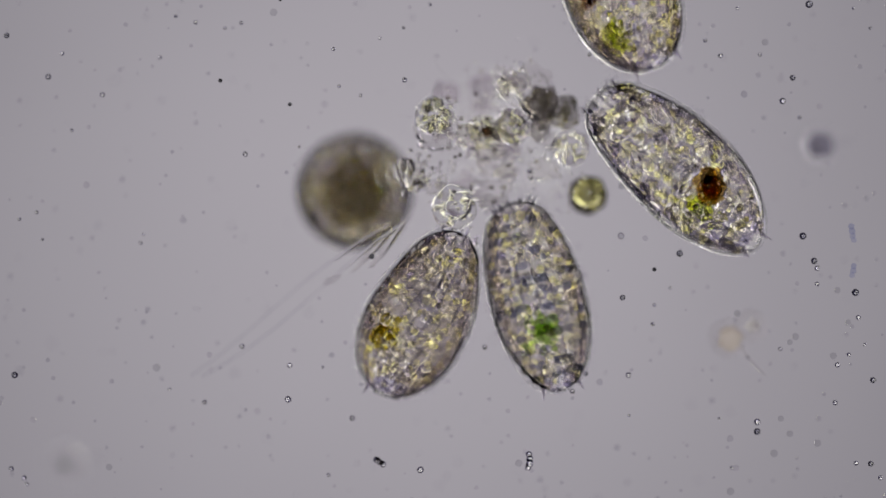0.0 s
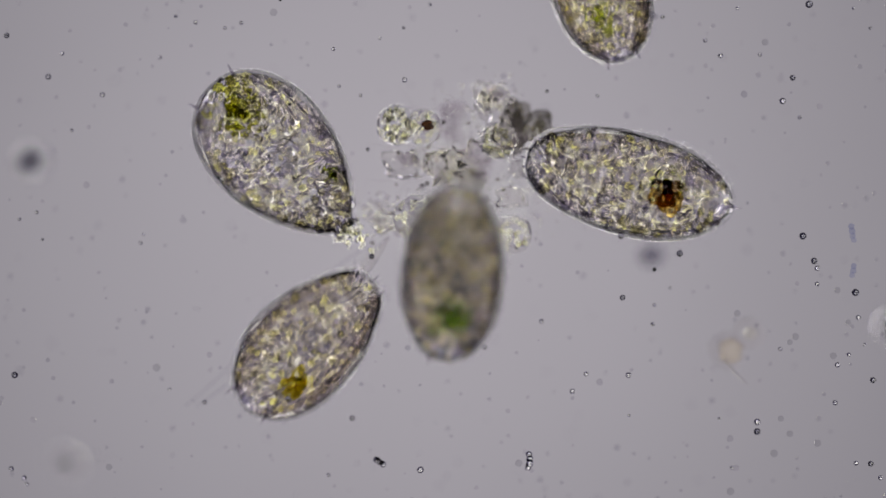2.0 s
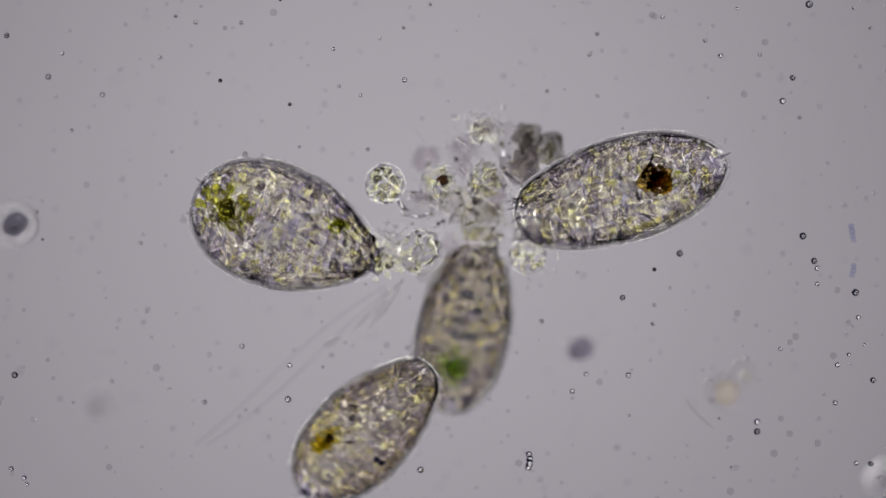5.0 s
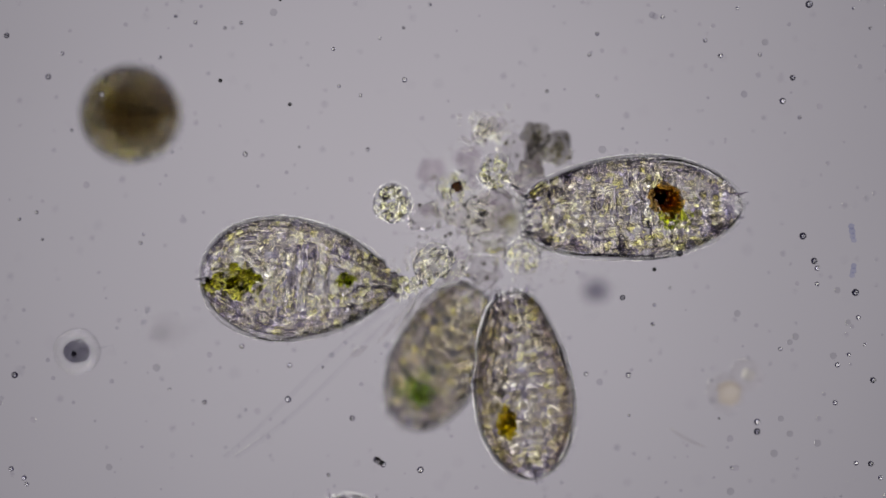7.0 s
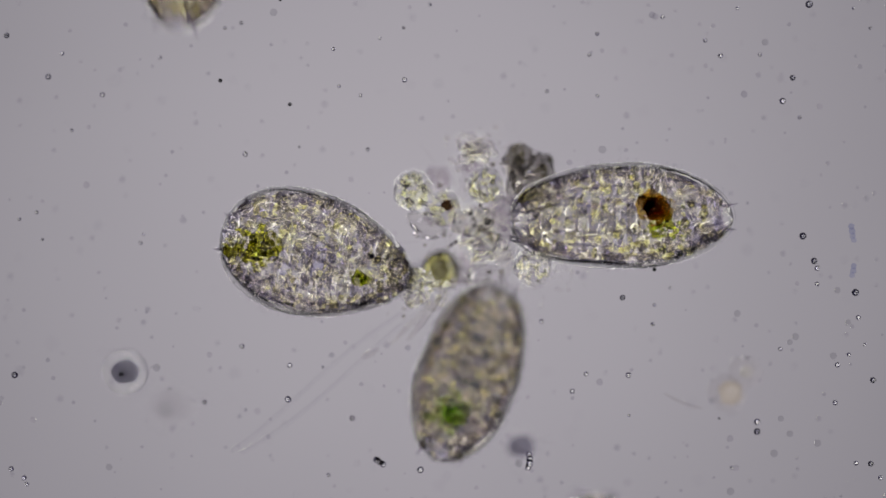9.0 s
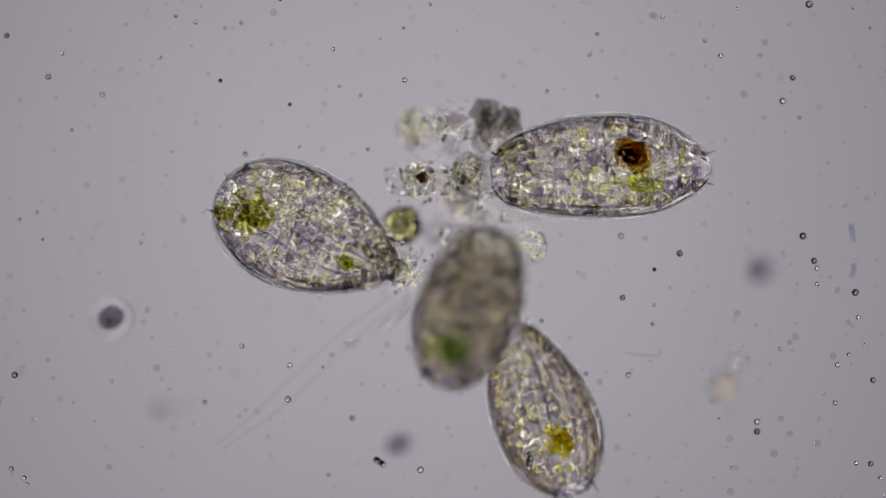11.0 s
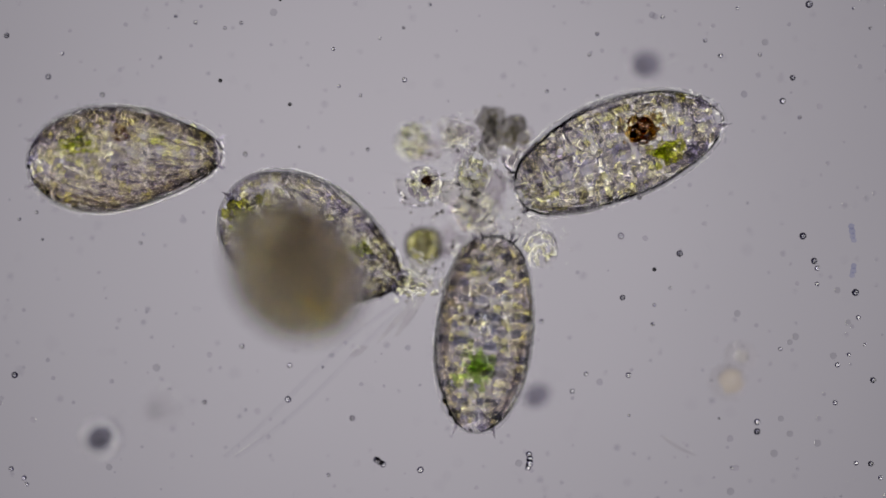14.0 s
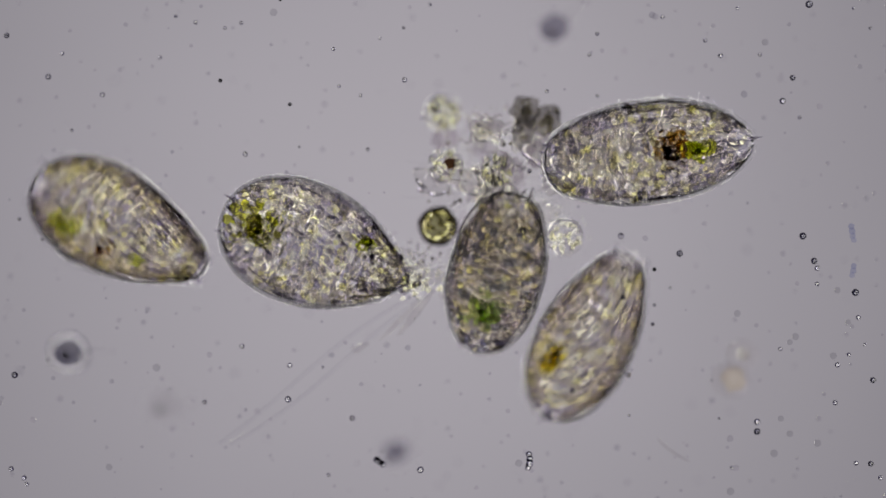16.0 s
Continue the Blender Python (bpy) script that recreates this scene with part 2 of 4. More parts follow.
def spike():
    bm = bmesh.new()
    bmesh.ops.create_cone(bm, segments=10, radius1=1, radius2=0.12, depth=1, cap_ends=True)
    for v in bm.verts:
        v.co.z += 0.5
    return mesh_of("spine", bm, M_SPINE)


SPIKE = spike()


def ciliate(shape, label, food, rings=14, around=18, grains=170, spines=2, seed=1, skin=None, slate=420, froth=0, bands=(0.13, 0.3), twist=0.0, clear=0.04, dashes=1.0, plasm=None, sparkle=0, fins=None, endo=None, layers=None, lump=1.0, fill=(0.74, 0.97), plate=None, ribs=1.0, hoops=1.0, gaps=0.12):
    """food: (material, part label, x, y, z, size)."""
    rnd = random.Random(seed)
    thing = tagged(new("ciliate"), label, "ciliate", "armoured ciliates round the debris")
    # thin stiff skin with furrows between the rows of plates: an outer and an inner face
    bm = bmesh.new()
    ns, na = 84, 150
    for depth in (0.0, 0.0032):
        rows = []
        for i in range(ns + 1):
            s = 0.5 - 0.5 * math.cos(math.pi * i / ns)
            inset = min(depth, shape.r(s) * 0.5)
            row = []
            for j in range(na):
                a = 2 * math.pi * j / na
                wob = 0.005 * noise.noise(Vector((s * 4, math.cos(a) * 2, math.sin(a) * 2 + seed * 7)))
                rib = 0.0007 * math.cos((a - twist * s) * 25) * math.sin(math.pi * s)
                ringf = 0.0007 * math.cos(2 * math.pi * s * rings * 1.2) * math.sin(math.pi * s)
                q = shape.at(s, a, (wob + rib + ringf if 0 < i < ns else 0.0) - inset)
                row.append(bm.verts.new((q.x * (1 - 2 * depth / shape.length), q.y, q.z)))
            rows.append(row)
        for lo, hi in zip(rows, rows[1:]):
            for j in range(na):
                k = (j + 1) % na
                bm.faces.new((lo[j], lo[k], hi[k], hi[j]) if depth else (hi[j], hi[k], lo[k], lo[j]))
        bm.faces.new(rows[0][::-1] if depth else rows[0])
        bm.faces.new(rows[-1] if depth else rows[-1][::-1])
    bm.normal_update()
    bm.faces.ensure_lookup_table()
    if bm.faces[ns * na // 2].normal.dot(bm.faces[ns * na // 2].calc_center_median()) < 0:
        bmesh.ops.reverse_faces(bm, faces=bm.faces)
    part("pellicle", bm, skin or M_PELLICLE, thing, "clear furrowed skin")
    # an added clear film that gives the body its bright halo
    bm = bmesh.new()
    rows = []
    for i in range(49):
        s = 0.5 - 0.5 * math.cos(math.pi * i / 48)
        rows.append([bm.verts.new(shape.at(s, 2 * math.pi * j / 72, 0.006) + Vector(((s - 0.5) * 0.022 * shape.length, 0, 0))) for j in range(72)])
    for lo, hi in zip(rows, rows[1:]):
        for j in range(72):
            k = (j + 1) % 72
            bm.faces.new((hi[j], hi[k], lo[k], lo[j]))
    bm.faces.new(rows[0])
    bm.faces.new(rows[-1][::-1])
    bmesh.ops.recalc_face_normals(bm, faces=bm.faces)
    part("halo_film", bm, M_HALO_FILM, thing, "clear film added for the bright halo")
    # armour plates
    for i in range(rings):
        s = 0.055 + 0.875 * (i + 0.5) / rings
        ds = 0.875 / rings * 0.5 * shape.length
        for j in range(around):
            if rnd.random() < gaps:
                continue
            a = 2 * math.pi * (j + 0.5 * (i % 2) * 0.25) / around + twist * s + rnd.uniform(-0.05, 0.05)
            if plate:
                s = 0.055 + 0.875 * (i + 0.5 + rnd.uniform(-0.16, 0.16)) / rings
            p = shape.at(s, a, -0.0098)
            tx = (shape.at(s + 0.01, a + 0.01 * twist) - shape.at(s - 0.01, a - 0.01 * twist)).normalized()
            ty = (shape.at(s, a + 0.02) - shape.at(s, a - 0.02)).normalized()
            n = tx.cross(ty).normalized()
            if n.dot(p) < 0:
                n = -n
            ty = n.cross(tx)
            w = shape.r(s) * math.pi / around
            m = Matrix((tx, ty, n)).transposed().to_4x4()
            m.translation = p
            mesh_part("plate", plate or PLATE, thing, m @ Matrix.Diagonal((ds * rnd.uniform(*fill), w * rnd.uniform(0.68, 0.93), rnd.uniform(0.003, 0.0055), 1)))
    # fine dark seams between the plates, lengthwise and round
    vs, fs = [], []

    def seam(points, widths):
        at = len(vs)
        for i, (p, w) in enumerate(zip(points, widths)):
            q, o = points[min(i + 1, len(points) - 1)], points[max(i - 1, 0)]
            t = (q - o).normalized()
            a = t.orthogonal().normalized() * w
            b = t.cross(a)
            vs.extend((p + a, p + b, p - a, p - b))
            if i:
                for c in range(4):
                    d = (c + 1) % 4
                    fs.append((at + 4 * i - 4 + c, at + 4 * i - 4 + d, at + 4 * i + d, at + 4 * i + c))
        fs.extend(((at + 3, at + 2, at + 1, at), (len(vs) - 4, len(vs) - 3, len(vs) - 2, len(vs) - 1)))

    for j in range(around):
        stops = [0.05 + 0.91 * k / 34 for k in range(35)]
        line = [shape.at(s, 2 * math.pi * (j + 0.5) / around + twist * s + 0.02 * noise.noise(Vector((s * 9, j, seed))), -0.0065) for s in stops]
        thick = [ribs * 0.0019 * max(0.25, 0.66 + 0.9 * noise.noise(Vector((s * 7, j * 5.3, seed * 2.0)))) for s in stops]
        seam(line, thick)
    for i in range(rings + 1):
        s = 0.055 + 0.875 * i / rings
        turn = [2 * math.pi * k / 60 for k in range(61)]
        line = [shape.at(s + 0.004 * noise.noise(Vector((math.cos(a), math.sin(a), i + seed))), a + twist * s, -0.0075) for a in turn]
        thick = [hoops * 0.0019 * max(0.1, 0.62 + 1.1 * noise.noise(Vector((math.cos(a) * 3, math.sin(a) * 3, i * 3.7 + seed)))) for a in turn]
        seam(line, thick)
    me = bpy.data.meshes.new("seams")
    me.from_pydata(vs, [], fs)
    me.materials.append(M_RIB)
    ob = new("seams", me)
    ob.parent = thing
    tagged(ob, "fine dark seams between the plates", kind="stuff")
    # the softer body inside the armour
    bm = bmesh.new()
    ns, na = 40, 40
    rows = []
    for i in range(ns + 1):
        s = 0.5 - 0.5 * math.cos(math.pi * i / ns)
        row = []
        for j in range(na):
            a = 2 * math.pi * j / na
            p = shape.at(s, a, -shape.r(s) * 0.15 + 0.004 * noise.noise(Vector((s * 5, math.cos(a) * 2 + seed, math.sin(a) * 2))) * math.sin(math.pi * s))
            row.append(bm.verts.new((p.x * 0.915 + 0.006, p.y, p.z)))
        rows.append(row)
    for lo, hi in zip(rows, rows[1:]):
        for j in range(na):
            k = (j + 1) % na
            bm.faces.new((lo[j], lo[k], hi[k], hi[j]))
    bm.faces.new(rows[0][::-1])
    bm.faces.new(rows[-1])
    bmesh.ops.remove_doubles(bm, verts=bm.verts, dist=1e-5)
    bmesh.ops.recalc_face_normals(bm, faces=bm.faces)
    part("endoplasm", bm, endo or M_ENDO, thing, "clear inner body")
    # teeth round the mouth
    roots, ways = [], []
    for k in range(13):
        a = 2 * math.pi * k / 13
        p = shape.at(0.972, a)
        roots.append(p)
        ways.append(Vector((1, 0.25 * math.cos(a), 0.25 * math.sin(a))))
    hairs("mouth_teeth", roots, ways, [rnd.uniform(0.014, 0.022) for _ in roots], 0.0026, M_SPINE, thing, "short clear teeth round the mouth")
    # oil droplets
    places = []
    for _ in range(110):
        s = rnd.uniform(0.06, 0.95)
        places.append(shape.at(s, rnd.uniform(0, 6.283), -shape.r(s) * rnd.uniform(0.09, 0.22))[:])
    beads("oil_droplets", places, [rnd.uniform(0.0045, 0.0078) for _ in places], M_OIL, thing, "round yellowish oil droplets")
    # rows of short bright rods under the plates
    if dashes:
        mats = []
        for i in range(rings * 2):
            s = clear + 0.02 + (0.94 - clear) * (i + 0.5) / rings / 2
            for j in range(around):
                if rnd.random() < 0.45:
                    continue
                a = 2 * math.pi * (j + 0.5 + 0.5 * (i % 2)) / around + twist * s + rnd.uniform(-0.05, 0.05)
                tx = (shape.at(s + 0.01, a + 0.01 * twist) - shape.at(s - 0.01, a - 0.01 * twist)).normalized()
                ty = (shape.at(s, a + 0.02) - shape.at(s, a - 0.02)).normalized()
                n = tx.cross(ty).normalized()
                k = rnd.uniform(0.0034, 0.0052)
                m = Matrix((tx * k * dashes, n.cross(tx) * k, n * k)).transposed().to_4x4()
                m.translation = shape.at(s, a, -0.012)
                mats.append(np.array(m))
        mats = np.array(mats)
        vs = np.einsum("nij,vj->nvi", mats[:, :3, :3], UNIT_V) + mats[:, None, :3, 3]
        fs = UNIT_F[None] + (np.arange(len(mats)) * len(UNIT_V))[:, None, None]
        me = bpy.data.meshes.new("bright_rods")
        me.from_pydata(vs.reshape(-1, 3).tolist(), [], fs.reshape(-1, 3).tolist())
        me.polygons.foreach_set("use_smooth", [True] * len(me.polygons))
        me.materials.append(M_DASH)
        ob = new("bright_rods", me)
        ob.parent = thing
        tagged(ob, "rows of short bright rods under the plates", kind="stuff")
    # spines at the rear
    for k in range(spines):
        a = 2 * math.pi * (k + 0.08) / spines
        p = shape.at(0.035, a)
        way = Vector((-1, 0.3 * math.cos(a), 0.3 * math.sin(a)))
        m = way.to_track_quat("Z", "Y").to_matrix().to_4x4()
        m.translation = p + way * -0.004
        mesh_part("spine", SPIKE, thing, m @ Matrix.Diagonal((0.0050, 0.0050, 0.026, 1)), "short pointed tail spine")
    # swallowed food
    for i, (material, what, x, y, z, size) in enumerate(food):
        bm = bmesh.new()
        lumps = material in (M_BROWN, M_BLACK)
        for k in range(7 if lumps else 90 if material is M_GREEN else 36 if size < 0.04 else 46):
            d = Vector((rnd.gauss(0, 1), rnd.gauss(0, 1), rnd.gauss(0, 1))).normalized() * size * rnd.uniform(0, 1) ** 0.6 * (0.6 if lumps else 1)
            ball(bm, (x + d.x * 1.2, y + d.y, z + d.z * 0.8), size * rnd.uniform(0.5, 0.75) if lumps else min(size, 0.03) * rnd.uniform(0.16, 0.34) * (0.72 if material is M_GREEN else 1), 2, 0.4, seed + k + i * 9)
        part("food_vacuole", bm, material, thing, what)
    # nucleus
    bm = bmesh.new()
    ball(bm, (0.01, 0, 0), shape.radius * 0.36, 3, 0.25, seed)
    part("nucleus", bm, M_NUCLEUS, thing, "pale round nucleus")
    # grains of the plasm
    places, sizes = [], []
    while len(places) < grains:
        s, a = rnd.uniform(clear, 0.955), rnd.uniform(0, 6.283)
        k = rnd.uniform(0.3, 0.7) if rnd.random() < 0.3 else rnd.uniform(0.74, 0.915)
        c = shape.at(s, a, -shape.r(s) * (1 - k))
        places.append(c[:])
        sizes.append(rnd.uniform(0.003, 0.0052) if rnd.random() < 0.9 else rnd.uniform(0.005, 0.0075))
    beads("grainy_plasm", places, sizes, M_GRANULE, thing, "tiny yellowish grains in the plasm")
    if sparkle:
        places = []
        for _ in range(sparkle):
            s = rnd.uniform(clear, 0.95)
            places.append(shape.at(s, rnd.uniform(0, 6.283), -shape.r(s) * rnd.uniform(0.10, 0.6))[:])
        beads("bright_vacuoles", places, [rnd.uniform(0.0055, 0.0125) for _ in places], M_DROP, thing, "bright clear droplets in the plasm")
    # slate-coloured lumps, more or less in rings under the plates
    places, sizes = [], []
    for _ in range(slate):
        s, a = (rnd.randint(1, rings) - 0.5 + rnd.gauss(0, bands[0])) / rings * 0.875 + 0.055, 0.0
        a = 2 * math.pi * rnd.randint(1, around) / around + twist * s + rnd.gauss(0, 0.09)
        r = shape.r(s)
        places.append(shape.at(s, a, -r * rnd.uniform(0.07, bands[1]))[:])
        sizes.append(lump * (rnd.uniform(0.0036, 0.0078) if bands[0] < 0.1 else rnd.uniform(0.0032, 0.0064)))
    for _ in range(70):
        if clear < 0.1:
            s, a = rnd.uniform(0.008, 0.075), rnd.uniform(0, 6.283)
            places.append(shape.at(s, a, -shape.r(s) * rnd.uniform(0.08, 0.5))[:])
            sizes.append(rnd.uniform(0.003, 0.0058))
        s, a = rnd.uniform(0.92, 0.975), rnd.uniform(0, 6.283)
        places.append(shape.at(s, a, -shape.r(s) * rnd.uniform(0.15, 0.6))[:])
        sizes.append(rnd.uniform(0.0025, 0.0045))
    beads("slate_plasm", places, sizes, M_SLATE, thing, "slate-grey lumps in the plasm")
    # brownish plasm all through the inside
    places = []
    for _ in range(420):
        s = rnd.uniform(0.08, 0.95)
        places.append(shape.at(s, rnd.uniform(0, 6.283), -shape.r(s) * (1 - 0.85 * rnd.uniform(0, 1) ** 0.5))[:])
    beads("brown_plasm", places, [rnd.uniform(0.0045, 0.0075) for _ in places], plasm or M_PLASM, thing, "pale brown plasm")
    # added thin discs across the body, tinted to darken it when seen end-on
    bm = bmesh.new()
    for k in range(10):
        s = 0.14 + 0.74 * k / 9
        r = shape.r(s) * 0.66
        rim = []
        for x, q in ((-0.0012, 0.0), (-0.0012, 1.0), (0.0012, 1.0), (0.0012, 0.0)):
            if q:
                rim.append([bm.verts.new(((s - 0.5) * shape.length + x + 0.0015 * math.sin(3 * b + k), r * math.cos(b), r * math.sin(b))) for b in [math.pi * j / 9 for j in range(18)]])
            else:
                rim.append(bm.verts.new(((s - 0.5) * shape.length + x * 3, 0, 0)))
        for j in range(18):
            i = (j + 1) % 18
            bm.faces.new((rim[0], rim[1][i], rim[1][j]))
            bm.faces.new((rim[1][j], rim[1][i], rim[2][i], rim[2][j]))
            bm.faces.new((rim[3], rim[2][j], rim[2][i]))
    bmesh.ops.recalc_face_normals(bm, faces=bm.faces)
    part("end_on_shade", bm, layers or M_LAYER, thing, "thin brownish discs added to darken the end-on view")
    # added thin radial fins under the plates, tinted to shade the body towards its rim
    bm = bmesh.new()
    for j in range(64):
        a = 2 * math.pi * (j + rnd.uniform(-0.3, 0.3)) / 64
        low, edge, high = [], [], []
        for k in range(19):
            s = 0.03 + 0.93 * k / 18
            r = shape.r(s)
            low.append(bm.verts.new(shape.at(s, a + twist * s - 0.008, -0.004)))
            edge.append(bm.verts.new(shape.at(s, a + twist * s, -r * 0.2 - 0.004)))
            high.append(bm.verts.new(shape.at(s, a + twist * s + 0.008, -0.004)))
        for k in range(18):
            for x, y in ((low, edge), (edge, high), (high, low)):
                bm.faces.new((x[k], x[k + 1], y[k + 1], y[k]))
        bm.faces.new((low[0], edge[0], high[0]))
        bm.faces.new((high[-1], edge[-1], low[-1]))
    bmesh.ops.recalc_face_normals(bm, faces=bm.faces)
    tagged(part("rim_shade_fins", bm, fins or M_RIM_SHADE, thing, "thin radial fins added to darken the rim"), kind="stuff")
    # froth round the mouth
    places = [(shape.length * 0.5 + abs(rnd.gauss(0, 0.02)) - 0.008, rnd.gauss(0, 0.014), rnd.gauss(0, 0.012)) for _ in range(froth)]
    if froth:
        beads("mouth_froth", places, [rnd.uniform(0.0025, 0.006) for _ in places], M_BRIGHT, thing, "clear froth at the mouth")
    # cilia
    roots, ways, lens = [], [], []
    for _ in range(700):
        s, a = rnd.uniform(0.02, 0.99), rnd.uniform(0, 6.283)
        if rnd.random() < 0.08:
            s = rnd.uniform(0.95, 0.995)
        p, q = shape.at(s, a), shape.at(s, a, 0.01)
        roots.append(p)
        ways.append((q - p) + Vector((0.012 if s > 0.95 else -0.003, 0, 0)))
        lens.append(rnd.uniform(0.008, 0.021) if s < 0.95 else rnd.uniform(0.016, 0.034))
    hairs("cilia", roots, ways, lens, 0.0004, M_CILIA, thing, "fine pale cilia")
    return thing


def place(rows):
    """Rows of seconds, u, v, height, heading, rise of the mouth, spin."""
    return [(t, pose(*spot(u, v, z * 1.15 + 0.04), spin, -rise, head)) for t, u, v, z, head, rise, spin in rows]


LEFT = ciliate(Shape(0.350, 0.108, 0.41, (2.2, 2.0), 0.16, 2.0), "pear-shaped clear ciliate with yellow-green food at its blunt end",
               [(M_YELLOW, "yellow-green food", -0.116, 0.005, 0.01, 0.048), (M_LIME, "small yellow-green alga", 0.083, 0.045, 0, 0.016)], seed=1, froth=80, twist=0.8, around=20, rings=16, slate=230, lump=1.5, sparkle=150, fins=M_RIM_SHADE_PALE, ribs=1.2, hoops=1.2)
MIDDLE = ciliate(Shape(0.345, 0.083, 0.46, (1.9, 2.1), 0.46, 2.5), "grey barrel-shaped ciliate with a green alga inside",
                 [(M_GREEN, "bright green alga", -0.06, 0.012, 0.036, 0.041)], seed=2, skin=M_SHADY, slate=160, bands=(0.07, 0.25), dashes=0, fill=(0.52, 0.66), plate=BLOCK, rings=12, hoops=0.4, ribs=1.1, gaps=0.3, sparkle=90)
RIGHT = ciliate(Shape(0.392, 0.089, 0.46, (1.9, 1.7), 0.44, 2.4, bend=0.16), "slender clear ciliate with dark brown food inside",
                [(M_BLACK, "blackish food", -0.046, 0.024, 0.008, 0.018), (M_BROWN, "dark brown food", -0.060, 0.030, 0, 0.034), (M_LIME, "yellow food", -0.076, -0.040, 0, 0.028)], seed=3, clear=0.11, rings=16, slate=230, lump=1.5, sparkle=150, fins=M_RIM_SHADE_PALE, ribs=1.2, hoops=1.0)
ROVER = ciliate(Shape(0.328, 0.095, 0.42, (2.0, 2.0), 0.36, 2.0, flat=0.9), "swimming clear ciliate with yellow food near its tail",
                [(M_ORANGE, "yellow food", -0.06, 0.034, -0.030, 0.024)], seed=4, skin=M_DUSKY, twist=0.7, rings=10, around=24, grains=90, slate=140, sparkle=80, dashes=0, ribs=1.35, hoops=0.6)
RUST = ciliate(Shape(0.345, 0.088, 0.45, (2.0, 2.0), 0.40, 2.2), "swimming ciliate with rust-brown food and a yellow clump",
               [(M_BROWN, "rust-brown food", -0.062, 0.028, 0.02, 0.036), (M_LIME, "yellow food", -0.03, -0.042, 0, 0.022)], seed=5, skin=M_SHADY, slate=160, endo=M_PATCHY, layers=M_LAYER_DARK, twist=1.0, rings=8, around=24, dashes=2.2, plasm=M_TAN, ribs=1.6, hoops=0.5)
STRAY = ciliate(Shape(0.345, 0.097, 0.40, (2.1, 2.0), 0.27, 1.75, flat=0.84), "swimming ciliate with scattered yellow-green food",
                [(M_LIME, "yellow food", -0.09, -0.04, 0.01, 0.026), (M_BROWN, "olive-brown food", -0.012, -0.052, 0, 0.016), (M_LIME, "small yellow grain", 0.055, -0.04, 0.01, 0.012)], seed=6, skin=M_DUSKY, twist=1.6, rings=12, around=24, slate=220, dashes=2.6, ribs=1.5, hoops=1.0)


# ---- small round cells in the debris ----
def round_cell(name, label, r, skin, grain_material, grains, seed, core=None):
    rnd = random.Random(seed)
    thing = tagged(new(name), label, "cell")
    bm = bmesh.new()
    ball(bm, (0, 0, 0), r, 4, 0.12, seed)
    part("skin", bm, skin, thing)
    ps, sz = [], []
    for _ in range(grains):
        d = Vector((rnd.gauss(0, 1), rnd.gauss(0, 1), rnd.gauss(0, 1))).normalized() * r * rnd.uniform(0.55, 0.86)
        ps.append(d[:])
        sz.append(r * rnd.uniform(0.08, 0.17))
    if ps:
        beads("grainy_plasm", ps, sz, grain_material, thing)
    if core:
        bm = bmesh.new()
        ball(bm, (r * 0.2, r * 0.1, 0), r * (0.55 if core is M_BUBBLE else 0.33), 3, 0.3, seed + 3)
        part("core", bm, core, thing, "small inner body")
    return thing


GRAINY = round_cell("round_cell", "small round cell full of bright grains", 0.036, M_ROUND, M_BRIGHT, 110, 11)
CORED = round_cell("round_cell", "small round cell with a dark brown core", 0.032, M_ROUND, M_BRIGHT, 50, 12, M_UMBER)
FROTHY = round_cell("round_cell", "small pale cell with scattered grains in the debris", 0.034, M_ROUND, M_BRIGHT, 90, 13)
RINGED = round_cell("round_cell", "clear bubble-like cell in the debris", 0.040, M_ROUND, M_BRIGHT, 34, 14, M_BUBBLE)
PALE = round_cell("round_cell", "pale clear cell at the debris edge", 0.034, M_CLEAR, M_BRIGHT, 46, 15)
OLIVE = round_cell("olive_cell", "dark olive round cell with a bright middle", 0.036, M_OLIVE, M_MOSS, 50, 16)


def grey_pair():
    rnd = random.Random(44)
    thing = tagged(new("paired_cell"), "grey glassy cells stuck together in a bent row", "cell")
    for i, (x, y, r, st) in enumerate(((-0.014, -0.006, 0.025, (0.95, 1.6, 0.9)), (0.028, 0.004, 0.029, (0.95, 1.1, 1)), (-0.012, 0.028, 0.023, (1.2, 1, 1)))):
        bm = bmesh.new()
        vs = ball(bm, (x, y, 0), r, 4, 0.35, i + 40, st)
        if i == 0:
            for v in vs:
                v.co.x = x + (v.co.x - x) * (0.72 - (v.co.y - y) * 9)
        lobe = part("lobe", bm, M_GREY, thing)
        ps = [(x + rnd.gauss(0, 0.4) * r, y + rnd.gauss(0, 0.45) * r, rnd.uniform(-0.5, 0.5) * r) for _ in range(26)]
        beads("grainy_plasm", ps, [r * rnd.uniform(0.09, 0.2) for _ in ps], M_MOSS if i else M_GREY, lobe)
    return thing


GREYS = grey_pair()


